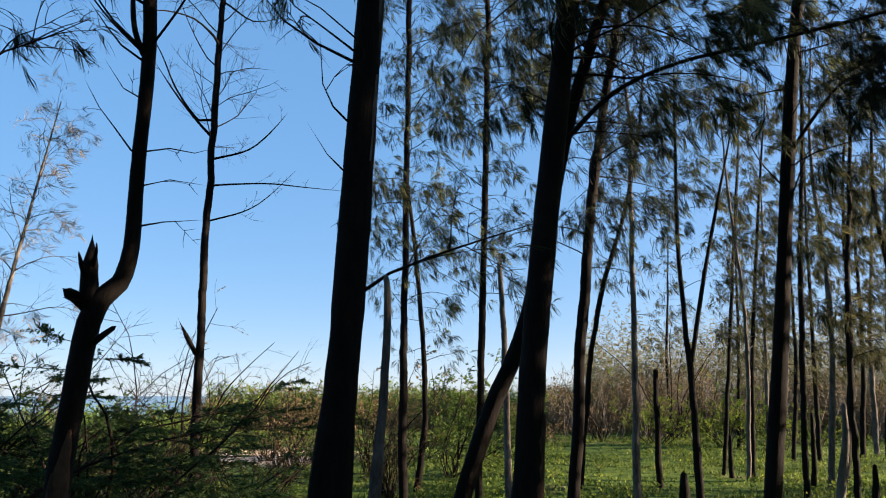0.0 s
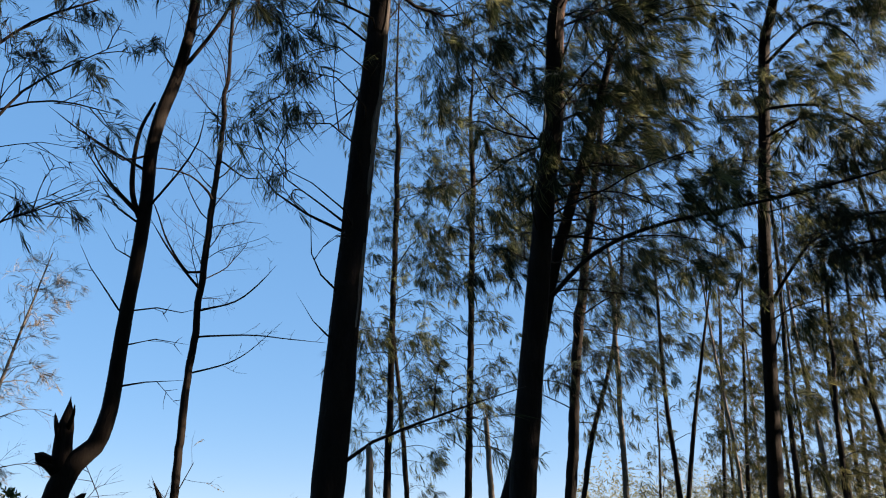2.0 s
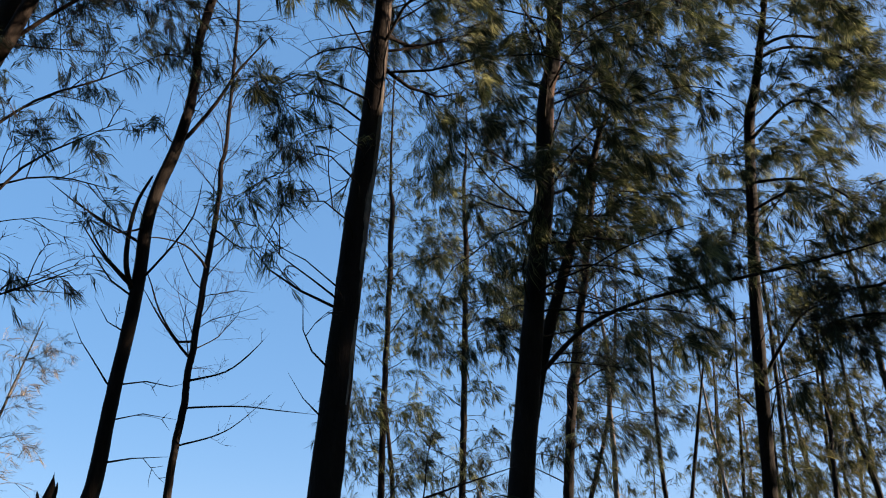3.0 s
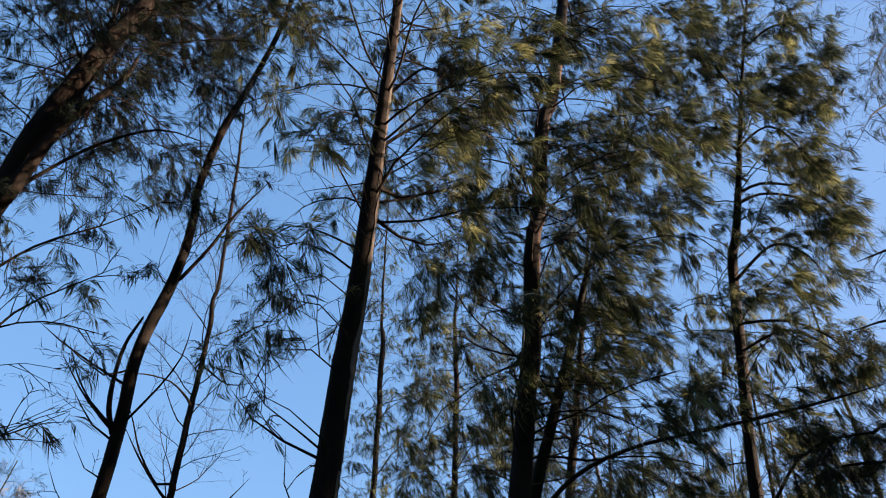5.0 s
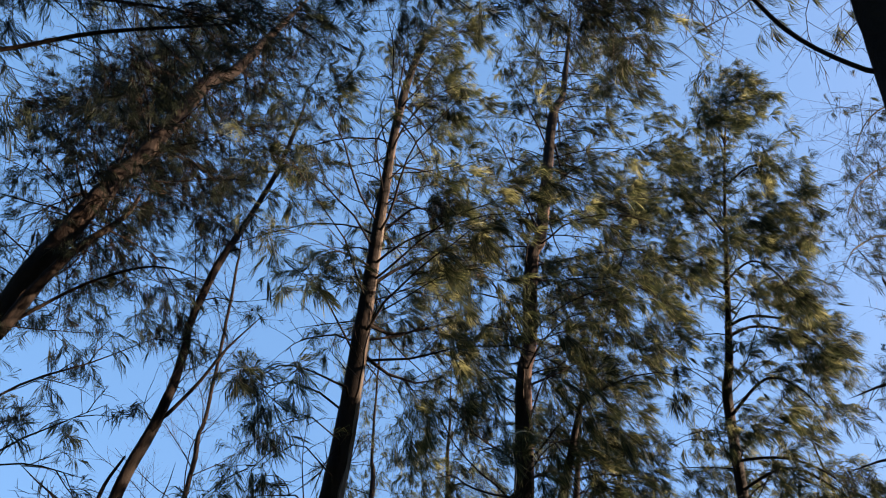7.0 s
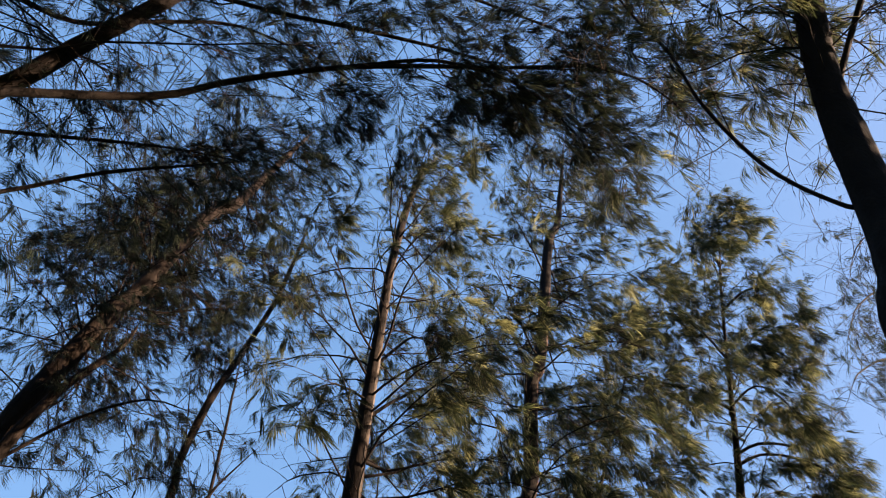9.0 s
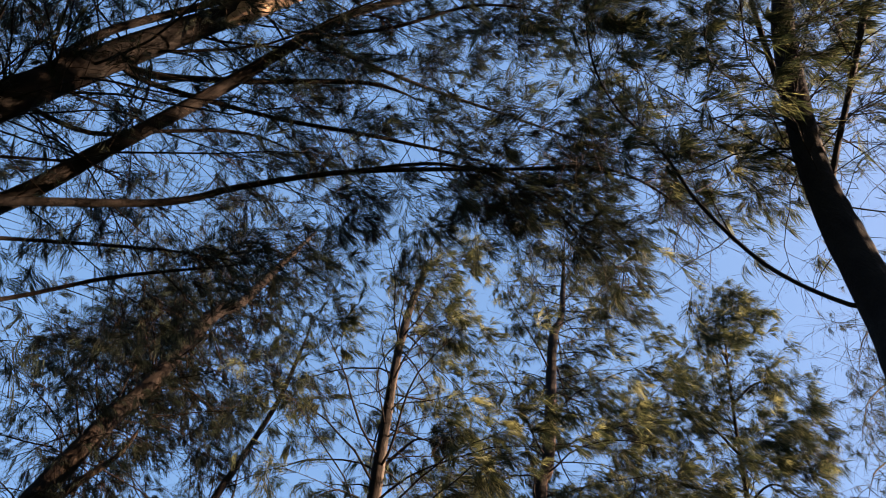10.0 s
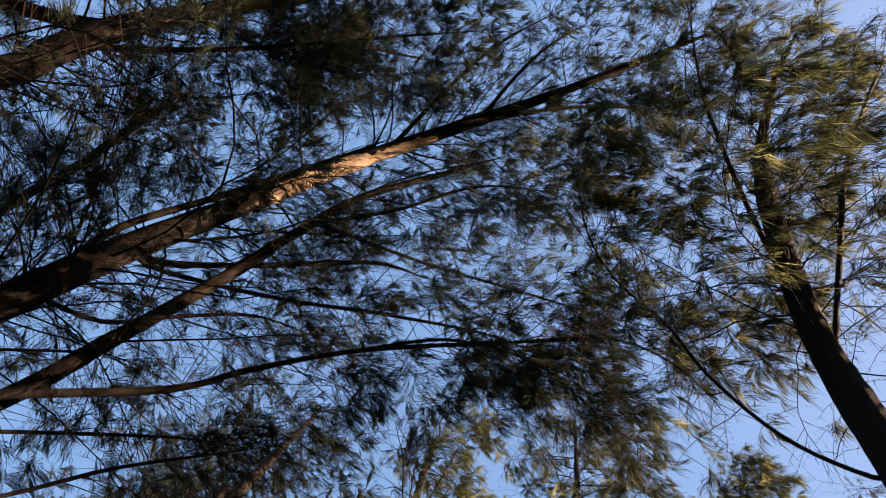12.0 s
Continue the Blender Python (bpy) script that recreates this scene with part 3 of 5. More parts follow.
OVER = [(-4.90, 1.25, -0.20, 0.211), (-4.50, 1.15, 3.00, 0.176), (-4.00, 1.05, 5.50, 0.163), (-3.45, 0.90, 7.78, 0.153), (-3.06, 0.76, 9.06, 0.146), (-2.16, 0.47, 10.39, 0.139), (-1.37, 0.20, 11.31, 0.124), (-0.40, -0.09, 12.14, 0.105), (0.83, -0.46, 12.84, 0.090), (2.17, -0.89, 13.38, 0.072), (3.89, -1.52, 13.96, 0.043), (4.96, -1.91, 14.32, 0.011)]
OVER_B = [(-4.08, 1.08, 5.00, 0.088), (-3.38, 1.55, 7.10, 0.082), (-2.84, 1.42, 8.41, 0.074), (-2.13, 1.13, 9.64, 0.072), (-1.56, 0.84, 10.57, 0.067), (-0.82, 0.51, 11.45, 0.054), (0.23, 0.30, 12.32, 0.039), (1.15, 0.12, 13.08, 0.010)]
OVER_C = [(-3.62, 1.40, 6.40, 0.039), (-3.29, 1.39, 6.98, 0.036), (-2.17, 1.71, 7.90, 0.034), (-1.59, 1.70, 8.32, 0.030), (-0.61, 1.73, 8.92, 0.026), (0.95, 1.92, 9.69, 0.019), (2.00, 2.05, 10.11, 0.011)]
OVER_D = [(-3.24, 0.72, 8.53, 0.042), (-3.00, 0.50, 9.24, 0.040), (-2.28, 0.33, 10.38, 0.038), (-1.12, 0.01, 11.66, 0.037), (-0.47, -0.22, 12.14, 0.025)]
OVER_E = [(-2.98, 0.72, 9.18, 0.040), (-2.72, 0.94, 9.49, 0.036), (-1.94, 1.12, 10.12, 0.032), (-0.63, 1.23, 10.73, 0.028), (0.07, 1.51, 11.00, 0.020)]
RIGHT = [(1.95, 1.80, -0.20, 0.170), (2.05, 1.60, 2.20, 0.140), (2.22, 1.32, 4.28, 0.118), (2.42, 1.28, 4.84, 0.114), (2.72, 1.33, 5.61, 0.112), (3.09, 1.15, 7.20, 0.116), (3.48, 0.86, 8.59, 0.112), (3.87, 0.23, 10.09, 0.102), (4.33, -0.36, 11.25, 0.068), (4.92, -1.10, 12.29, 0.046), (5.53, -1.70, 13.07, 0.021)]
RIGHT_A = [(2.80, 1.30, 5.50, 0.021), (2.62, 1.40, 5.74, 0.015), (2.47, 1.52, 6.53, 0.016), (2.27, 1.40, 7.38, 0.015), (2.19, 1.24, 8.14, 0.014), (1.92, 1.01, 9.04, 0.012), (1.78, 0.62, 9.78, 0.010), (1.80, -0.00, 10.47, 0.007)]
RIGHT_B = [(3.15, 1.22, 7.14, 0.026), (3.37, 0.99, 7.57, 0.025), (3.70, 0.61, 8.18, 0.026), (4.17, 0.00, 9.05, 0.024), (4.68, -0.65, 9.72, 0.021), (5.24, -1.33, 10.29, 0.014)]
BACK = [(-4.60, -0.20, -0.20, 0.190), (-4.20, -0.60, 4.50, 0.160), (-3.77, -0.94, 8.39, 0.146), (-3.61, -1.23, 9.48, 0.144), (-3.30, -1.51, 10.26, 0.133), (-2.81, -1.78, 11.26, 0.114), (-1.51, -2.21, 12.75, 0.086), (-0.54, -2.54, 13.85, 0.021)]
BACK_B = [(-5.00, 2.60, -0.20, 0.090), (-4.95, 1.60, 5.00, 0.070), (-4.81, 0.53, 10.00, 0.059), (-4.58, 0.05, 11.89, 0.060), (-4.27, -0.44, 13.14, 0.051), (-3.99, -0.87, 14.23, 0.013)]
T4_LIMB = [(1.25, 7.09, 4.31, 0.028), (1.77, 7.08, 4.83, 0.025), (2.47, 7.08, 5.17, 0.022), (3.64, 7.01, 5.44, 0.020), (4.60, 6.91, 5.66, 0.017), (5.25, 6.61, 5.76, 0.010)]
RIGHT_C = [(3.42, 0.94, 8.49, 0.032), (3.34, 0.41, 9.20, 0.031), (3.30, -0.37, 10.16, 0.027), (3.32, -0.91, 10.80, 0.022), (3.41, -2.15, 11.83, 0.016)]
BARE_A = [(-4.19, 12.83, 6.05, 0.023), (-3.60, 12.80, 6.20, 0.016), (-3.19, 12.71, 6.50, 0.013), (-2.90, 12.67, 6.84, 0.007)]
BARE_B = [(-4.19, 12.83, 5.53, 0.020), (-3.25, 12.79, 5.55, 0.013), (-2.50, 12.66, 5.44, 0.009), (-1.87, 12.56, 5.35, 0.006)]
BARE_C = [(-4.26, 12.81, 4.85, 0.019), (-3.63, 12.79, 5.02, 0.013), (-3.21, 12.70, 5.24, 0.009), (-2.72, 12.71, 5.74, 0.006)]
BARE_D = [(-4.34, 12.78, 6.50, 0.030), (-4.56, 12.60, 6.74, 0.023), (-4.87, 12.38, 7.14, 0.017), (-5.18, 12.14, 7.63, 0.010)]
BARE_E = [(-4.33, 12.79, 2.48, 0.042), (-4.45, 12.64, 2.76, 0.042), (-4.57, 12.60, 3.00, 0.037)]
BARE_F = [(-4.34, 12.70, 8.42, 0.025), (-4.62, 12.38, 8.61, 0.017), (-5.03, 12.01, 8.57, 0.014), (-5.38, 11.64, 8.33, 0.007)]
BARE_G = [(-4.21, 12.85, 9.20, 0.022), (-3.65, 12.81, 8.80, 0.014), (-3.08, 12.75, 8.83, 0.007)]
BARE_H = [(-4.25, 12.66, 6.73, 0.027), (-4.45, 12.49, 6.66, 0.023), (-4.81, 12.25, 7.17, 0.017), (-5.05, 12.04, 7.77, 0.010), (-5.37, 11.79, 8.34, 0.007)]
BIG1_A = [(-0.55, 4.57, 4.00, 0.010), (-0.76, 4.49, 4.14, 0.007), (-0.97, 4.35, 4.25, 0.005), (-1.15, 4.20, 4.43, 0.003)]
BIG1_B = [(-0.48, 4.63, 5.64, 0.011), (-0.67, 4.50, 5.72, 0.009), (-0.89, 4.31, 5.68, 0.006), (-1.09, 4.11, 5.43, 0.004)]
BIG1_C = [(-0.44, 4.40, 5.70, 0.011), (-0.70, 4.26, 5.74, 0.008), (-0.93, 4.01, 5.60, 0.006), (-1.11, 3.86, 5.26, 0.003)]
BIG1_D = [(-0.35, 4.45, 7.21, 0.012), (-0.65, 4.27, 7.23, 0.009), (-0.85, 4.03, 6.80, 0.005), (-0.91, 3.91, 6.38, 0.004)]
LEAN_A = [(-4.10, 4.90, 4.60, 0.022), (-3.31, 4.36, 4.36, 0.012), (-3.01, 4.45, 5.03, 0.010), (-2.72, 4.51, 5.32, 0.006), (-2.42, 4.56, 5.56, 0.003)]
LEAN_B = [(-4.08, 4.92, 5.20, 0.022), (-3.55, 4.42, 5.09, 0.014), (-3.17, 4.58, 5.77, 0.011), (-2.75, 4.72, 6.14, 0.007), (-2.33, 4.83, 6.54, 0.004)]
LEAN_C = [(-4.12, 4.88, 3.90, 0.022), (-3.14, 4.36, 3.76, 0.010), (-2.88, 4.41, 3.96, 0.007), (-2.65, 4.43, 4.06, 0.005), (-2.39, 4.46, 4.21, 0.003)]
LEAN_D = [(-4.10, 4.90, 4.90, 0.022), (-3.43, 4.40, 4.70, 0.011), (-3.02, 4.56, 5.01, 0.007), (-2.71, 4.63, 5.05, 0.006), (-2.42, 4.67, 4.99, 0.003)]
LEAN_E = [(-3.85, 4.93, 6.62, 0.069), (-3.72, 4.90, 7.25, 0.059), (-3.59, 4.99, 7.94, 0.048), (-3.35, 5.15, 8.75, 0.029), (-3.33, 5.16, 9.60, 0.016)]
LEAN_F = [(-3.82, 4.96, 6.79, 0.019), (-3.34, 5.04, 7.44, 0.016), (-2.77, 5.13, 7.83, 0.012), (-2.20, 5.18, 7.68, 0.006)]
EDGE_A = [(6.82, 10.95, 12.57, 0.036), (7.26, 10.60, 12.61, 0.031), (7.69, 10.21, 12.20, 0.025), (7.99, 9.90, 11.61, 0.016), (7.94, 9.66, 10.96, 0.006)]
EDGE_B = [(6.17, 11.10, 9.39, 0.031), (6.72, 10.44, 9.05, 0.024), (7.04, 9.88, 8.36, 0.016), (7.08, 9.49, 7.47, 0.009)]
EDGE_C = [(6.40, 11.09, 10.44, 0.033), (6.93, 10.43, 10.79, 0.025), (7.18, 9.91, 10.18, 0.017), (7.19, 9.53, 9.22, 0.010)]
EDGE_D = [(5.84, 11.61, 5.75, 0.033), (6.00, 11.19, 6.13, 0.029), (6.30, 10.56, 6.58, 0.022), (6.65, 9.75, 6.38, 0.014)]
OVER_F = [(-3.38, 0.92, 8.17, 0.027), (-3.02, 1.31, 8.60, 0.024), (-2.49, 1.45, 9.22, 0.020), (-1.88, 1.62, 9.79, 0.016), (-1.21, 2.04, 10.23, 0.008)]
OVER_G = [(-3.62, 1.42, 6.30, 0.048), (-3.54, 1.74, 7.16, 0.021), (-2.96, 2.14, 7.95, 0.018), (-2.32, 2.53, 8.64, 0.012), (-1.61, 2.92, 9.12, 0.008)]
OVER_H = [(-3.80, 1.30, 5.70, 0.048), (-3.47, 2.21, 6.96, 0.021), (-2.68, 2.41, 7.83, 0.018), (-2.05, 2.61, 8.46, 0.012), (-1.58, 2.78, 8.97, 0.007)]
OVER_K = [(-0.47, -0.09, 12.13, 0.038), (0.32, -0.88, 12.76, 0.030), (1.10, -1.56, 13.29, 0.025), (2.18, -2.14, 13.70, 0.011)]
OVER_L = [(0.57, -0.36, 12.75, 0.030), (1.77, -0.59, 13.04, 0.028), (3.03, -0.63, 13.30, 0.022), (4.39, -0.41, 13.39, 0.011)]
OVER_N = [(-1.31, 0.73, 10.74, 0.028), (-0.36, 0.64, 11.16, 0.023), (0.76, 0.40, 11.68, 0.018), (2.06, 0.57, 12.10, 0.010)]
BACK_C = [(-3.45, -1.29, 10.00, 0.034), (-2.36, -1.34, 11.02, 0.033), (-1.10, -1.51, 11.86, 0.027), (0.89, -1.71, 12.69, 0.017)]
OVER_P = [(-0.61, 1.72, 8.92, 0.021), (0.31, 1.81, 9.46, 0.020), (1.28, 2.20, 9.76, 0.016), (2.02, 2.84, 9.79, 0.011), (2.71, 3.38, 9.79, 0.006)]
OVER_Q = [(-2.96, 0.74, 9.20, 0.034), (-2.72, 1.03, 9.47, 0.031), (-1.65, 1.54, 10.19, 0.027), (-0.36, 1.93, 10.77, 0.023), (1.12, 2.42, 11.20, 0.015), (2.27, 3.10, 11.18, 0.010)]
OVER_R = [(-1.34, 0.76, 10.94, 0.029), (-0.01, 1.39, 11.44, 0.024), (1.16, 1.81, 11.69, 0.019), (2.37, 2.21, 11.79, 0.013), (3.62, 2.54, 11.87, 0.007)]
OVER_S = [(0.95, 1.92, 9.69, 0.020), (2.16, 1.98, 9.98, 0.016), (3.00, 2.36, 10.03, 0.011), (3.63, 2.98, 9.98, 0.006)]
EDGE_E = [(6.74, 10.95, 12.27, 0.036), (7.18, 10.60, 12.31, 0.031), (7.58, 10.21, 11.91, 0.025), (7.89, 9.90, 11.33, 0.016), (7.84, 9.66, 10.71, 0.006)]
EDGE_F = [(6.12, 11.30, 8.87, 0.031), (6.72, 10.61, 8.96, 0.024), (7.06, 10.04, 8.27, 0.016), (7.12, 9.63, 7.41, 0.009)]
FORK_KNOB = [(-3.07, 6.29, 2.50, 0.071), (-3.15, 6.23, 2.57, 0.055), (-3.22, 6.17, 2.62, 0.041)]
FORK_TWIG = [(-2.98, 6.22, 2.19, 0.030), (-2.89, 6.21, 2.26, 0.027), (-2.81, 6.19, 2.31, 0.021)]
FORK_CHIP = [(-3.11, 6.22, 2.76, 0.025), (-3.14, 6.20, 2.87, 0.022), (-3.16, 6.19, 2.95, 0.011)]
BIG1_Q = [(-0.51, 4.55, 2.39, 0.013), (-0.34, 4.60, 2.52, 0.010), (-0.09, 4.70, 2.64, 0.009), (0.26, 4.85, 2.79, 0.006), (0.64, 5.00, 2.94, 0.003)]
BIG1_E = [(-0.62, 4.56, 3.52, 0.008), (-0.71, 4.42, 3.58, 0.006), (-0.76, 4.29, 3.68, 0.004), (-0.76, 4.17, 3.87, 0.002)]
BIG1_F = [(-0.66, 4.55, 3.20, 0.006), (-0.74, 4.42, 3.26, 0.003), (-0.81, 4.28, 3.36, 0.001)]
BIG1_G = [(-0.60, 4.61, 3.98, 0.012), (-0.84, 4.45, 4.04, 0.009), (-1.03, 4.29, 4.12, 0.006), (-1.13, 4.14, 4.21, 0.003)]
FORK_A = [(-2.77, 6.43, 3.97, 0.009), (-2.53, 6.40, 3.99, 0.006), (-2.28, 6.36, 3.93, 0.004), (-2.15, 6.28, 3.93, 0.002)]
FORK_B = [(-2.77, 6.43, 3.64, 0.008), (-2.51, 6.41, 3.69, 0.005), (-2.24, 6.38, 3.64, 0.002)]
FORK_C = [(-2.76, 6.43, 3.26, 0.010), (-2.53, 6.40, 3.29, 0.006), (-2.24, 6.38, 3.30, 0.002)]
FORK_D = [(-2.88, 6.38, 3.97, 0.009), (-2.98, 6.20, 4.14, 0.006), (-3.04, 6.04, 4.25, 0.004), (-3.07, 5.89, 4.37, 0.002)]
FORK_E = [(-2.86, 6.39, 4.87, 0.012), (-2.97, 6.20, 4.92, 0.009), (-3.04, 6.04, 5.02, 0.006), (-3.10, 5.87, 5.13, 0.003)]
FORK_F = [(-2.81, 6.41, 4.47, 0.009), (-2.93, 6.23, 4.51, 0.005), (-2.99, 6.06, 4.64, 0.002)]
FORK_G = [(-2.84, 6.35, 4.96, 0.015), (-3.03, 6.13, 5.13, 0.011), (-3.15, 5.94, 5.33, 0.007), (-3.20, 5.77, 5.51, 0.004)]
FORK_H = [(-2.81, 6.36, 5.61, 0.012), (-2.99, 6.15, 5.42, 0.009), (-3.16, 5.93, 5.48, 0.006), (-3.27, 5.74, 5.55, 0.003)]
BIG1_H = [(-0.36, 4.60, 6.60, 0.021), (-0.14, 4.75, 6.61, 0.016), (0.09, 4.88, 6.77, 0.011), (0.32, 5.01, 6.95, 0.005)]
BIG1_I = [(-0.34, 4.61, 7.13, 0.022), (-0.09, 4.75, 7.52, 0.017), (0.16, 4.88, 7.83, 0.012), (0.39, 5.00, 8.05, 0.006)]
BIG1_J = [(-0.37, 4.60, 6.25, 0.020), (-0.12, 4.75, 6.13, 0.015), (0.13, 4.88, 6.14, 0.010), (0.37, 5.00, 6.30, 0.005)]
BIG1_K = [(-0.32, 4.71, 8.02, 0.022), (-0.12, 4.85, 8.47, 0.017), (0.09, 4.98, 8.85, 0.011), (0.34, 5.11, 8.89, 0.006)]
BACK_F = [(-4.08, -1.70, 8.90, 0.075), (-3.86, -1.61, 9.60, 0.075), (-3.59, -1.55, 10.10, 0.070), (-3.20, -1.55, 10.40, 0.050)]
BACK_D = [(-2.99, -1.82, 11.62, 0.040), (-2.25, -1.48, 12.69, 0.034), (-1.34, -1.16, 13.67, 0.028), (-0.31, -0.73, 14.46, 0.015)]
BACK_E = [(-2.27, -2.03, 12.22, 0.041), (-1.58, -1.75, 13.09, 0.035), (-0.64, -1.52, 13.92, 0.028), (0.46, -1.33, 14.55, 0.015)]
OVER_M = [(0.83, -0.46, 12.84, 0.034), (1.28, -0.97, 13.30, 0.028), (1.87, -1.51, 13.81, 0.022), (2.66, -1.98, 14.24, 0.012)]
BIG1_L = [(-0.46, 4.34, 4.85, 0.006), (-0.66, 4.20, 5.00, 0.005), (-0.88, 4.03, 4.93, 0.003), (-1.00, 3.88, 4.56, 0.001)]
BIG1_M = [(-0.44, 4.35, 5.16, 0.007), (-0.65, 4.20, 5.26, 0.005), (-0.88, 4.03, 5.21, 0.003), (-1.09, 3.86, 4.93, 0.002)]
BIG1_N = [(-0.56, 4.33, 4.01, 0.006), (-0.77, 4.18, 4.14, 0.004), (-0.95, 4.02, 4.17, 0.003), (-1.12, 3.85, 4.36, 0.001)]
BIG1_P = [(-0.50, 4.34, 4.52, 0.006), (-0.68, 4.19, 4.61, 0.005), (-0.90, 4.03, 4.51, 0.003), (-1.05, 3.87, 4.25, 0.001)]
FORK_CHIP_B = [(-3.13, 6.20, 2.59, 0.025), (-3.14, 6.06, 2.61, 0.015), (-3.13, 5.93, 2.61, 0.006)]
FORK_CHIP_C = [(-3.12, 6.21, 2.54, 0.022), (-3.13, 6.07, 2.54, 0.013), (-3.12, 5.94, 2.54, 0.005)]
FORK_CHIP_D = [(-3.06, 6.24, 2.86, 0.025), (-2.99, 6.14, 2.96, 0.015), (-2.94, 6.03, 3.01, 0.006)]
STUMP_A = [(3.55, 11.46, -0.71, 0.105), (3.60, 11.45, -0.07, 0.080), (3.64, 11.43, 0.37, 0.071), (3.64, 11.43, 0.59, 0.042)]
STUMP_B = [(8.91, 23.36, -0.75, 0.078), (8.92, 23.35, -0.14, 0.068), (8.95, 23.34, 0.51, 0.049)]
STUMP_C = [(7.79, 15.11, -0.66, 0.092), (7.91, 15.05, 0.10, 0.083), (8.04, 14.98, 0.86, 0.070), (8.08, 14.95, 1.57, 0.044)]
STUMP_D = [(10.10, 20.66, -0.67, 0.081), (10.17, 20.63, 0.23, 0.072), (10.21, 20.61, 1.26, 0.045)]
STUMP_E = [(5.87, 10.47, -0.50, 0.067), (5.92, 10.44, 0.23, 0.057), (5.96, 10.42, 0.80, 0.028)]
EDGE_G = [(6.75, 8.77, 14.70, 0.030), (7.17, 8.26, 14.81, 0.023), (7.39, 7.87, 14.27, 0.016), (7.35, 7.69, 13.10, 0.009)]
EDGE_H = [(6.56, 9.14, 13.61, 0.029), (7.01, 8.58, 13.32, 0.022), (7.21, 8.17, 12.43, 0.009)]
EDGE_I = [(6.35, 9.52, 12.48, 0.028), (6.76, 9.01, 12.61, 0.021), (6.92, 8.65, 11.84, 0.015), (6.82, 8.48, 10.96, 0.008)]
EDGE_J = [(6.98, 8.35, 15.88, 0.024), (7.03, 8.10, 16.86, 0.022), (7.26, 7.68, 16.83, 0.014), (7.20, 7.62, 15.74, 0.010)]
EDGE_K = [(6.56, 9.14, 13.61, 0.029), (6.23, 9.24, 14.87, 0.023), (5.57, 9.51, 15.60, 0.017), (4.60, 9.87, 15.15, 0.010)]
EDGE_L = [(6.35, 9.52, 12.48, 0.028), (5.84, 9.70, 13.14, 0.022), (5.09, 9.98, 13.75, 0.016), (4.08, 10.29, 13.33, 0.009)]
LOW_A = [(7.76, 7.90, 4.20, 0.030), (5.75, 7.05, 5.44, 0.027), (5.36, 7.34, 5.51, 0.019), (4.97, 7.61, 5.52, 0.015), (4.58, 7.85, 5.36, 0.008)]
LOW_B = [(7.74, 7.90, 3.80, 0.030), (5.66, 7.12, 4.99, 0.026), (5.34, 7.36, 5.16, 0.019), (4.96, 7.61, 5.19, 0.015), (4.64, 7.81, 5.09, 0.008)]
LOW_C = [(7.80, 7.90, 5.20, 0.030), (6.37, 6.33, 7.47, 0.029), (6.09, 6.58, 7.66, 0.021), (5.72, 6.88, 7.65, 0.008)]
LOW_D = [(7.77, 7.90, 4.70, 0.030), (6.09, 6.58, 6.53, 0.028), (5.80, 6.83, 6.74, 0.020), (5.41, 7.12, 6.73, 0.008)]
LOW_E = [(7.95, 7.80, 9.50, 0.030), (10.25, 7.60, 13.96, 0.026), (10.27, 7.20, 15.67, 0.020), (9.01, 6.90, 14.52, 0.013), (7.87, 6.70, 12.71, 0.006)]
LOW_F = [(7.95, 7.80, 9.10, 0.030), (9.22, 7.70, 11.78, 0.026), (9.18, 7.20, 13.32, 0.020), (8.02, 6.90, 12.48, 0.013), (7.14, 6.70, 11.22, 0.006)]
LOW_G = [(7.95, 7.80, 8.60, 0.030), (8.67, 7.80, 10.56, 0.026), (8.13, 7.20, 11.29, 0.020), (7.15, 6.90, 10.68, 0.013), (6.56, 6.70, 9.97, 0.006)]


# ---- ground, beach and sea ----
g = np.sinh(np.linspace(-1, 1, 151) * 6.6) / math.sinh(6.6) * 3000
gx, gy = np.meshgrid(g, g, indexing="ij")
n_g = len(g)
gi, gj = np.meshgrid(np.arange(n_g - 1), np.arange(n_g - 1), indexing="ij")
quads_g = np.stack([gi * n_g + gj, (gi + 1) * n_g + gj, (gi + 1) * n_g + gj + 1, gi * n_g + gj + 1], -1).reshape(-1, 4)
ground = new("ground", mesh_of("ground", np.stack([gx, gy, ground_z(gx, gy)], -1).reshape(-1, 3), quads_g, None, ground_material(), True))
tagged(ground, "grassy sandy ground with needle litter under the trees", "ground", kind="structure")
solid("water", [(-3000, 104, -2.1), (3000, 104, -2.1), (3000, 3000, -2.1), (-3000, 3000, -2.1)], [(0, 1, 2, 3)], water_material(), "pale hazy sea beyond the beach", category="sea")


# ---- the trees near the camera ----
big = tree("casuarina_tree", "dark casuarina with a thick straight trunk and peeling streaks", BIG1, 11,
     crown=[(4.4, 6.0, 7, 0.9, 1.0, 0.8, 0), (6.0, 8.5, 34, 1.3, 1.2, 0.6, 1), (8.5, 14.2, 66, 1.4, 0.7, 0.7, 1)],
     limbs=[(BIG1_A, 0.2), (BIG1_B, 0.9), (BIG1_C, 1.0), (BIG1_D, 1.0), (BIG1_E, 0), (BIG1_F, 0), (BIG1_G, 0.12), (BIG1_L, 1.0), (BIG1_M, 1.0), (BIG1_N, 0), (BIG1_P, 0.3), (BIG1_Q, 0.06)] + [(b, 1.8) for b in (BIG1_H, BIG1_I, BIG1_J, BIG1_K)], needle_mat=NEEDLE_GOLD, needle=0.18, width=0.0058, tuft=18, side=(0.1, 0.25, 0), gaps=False)
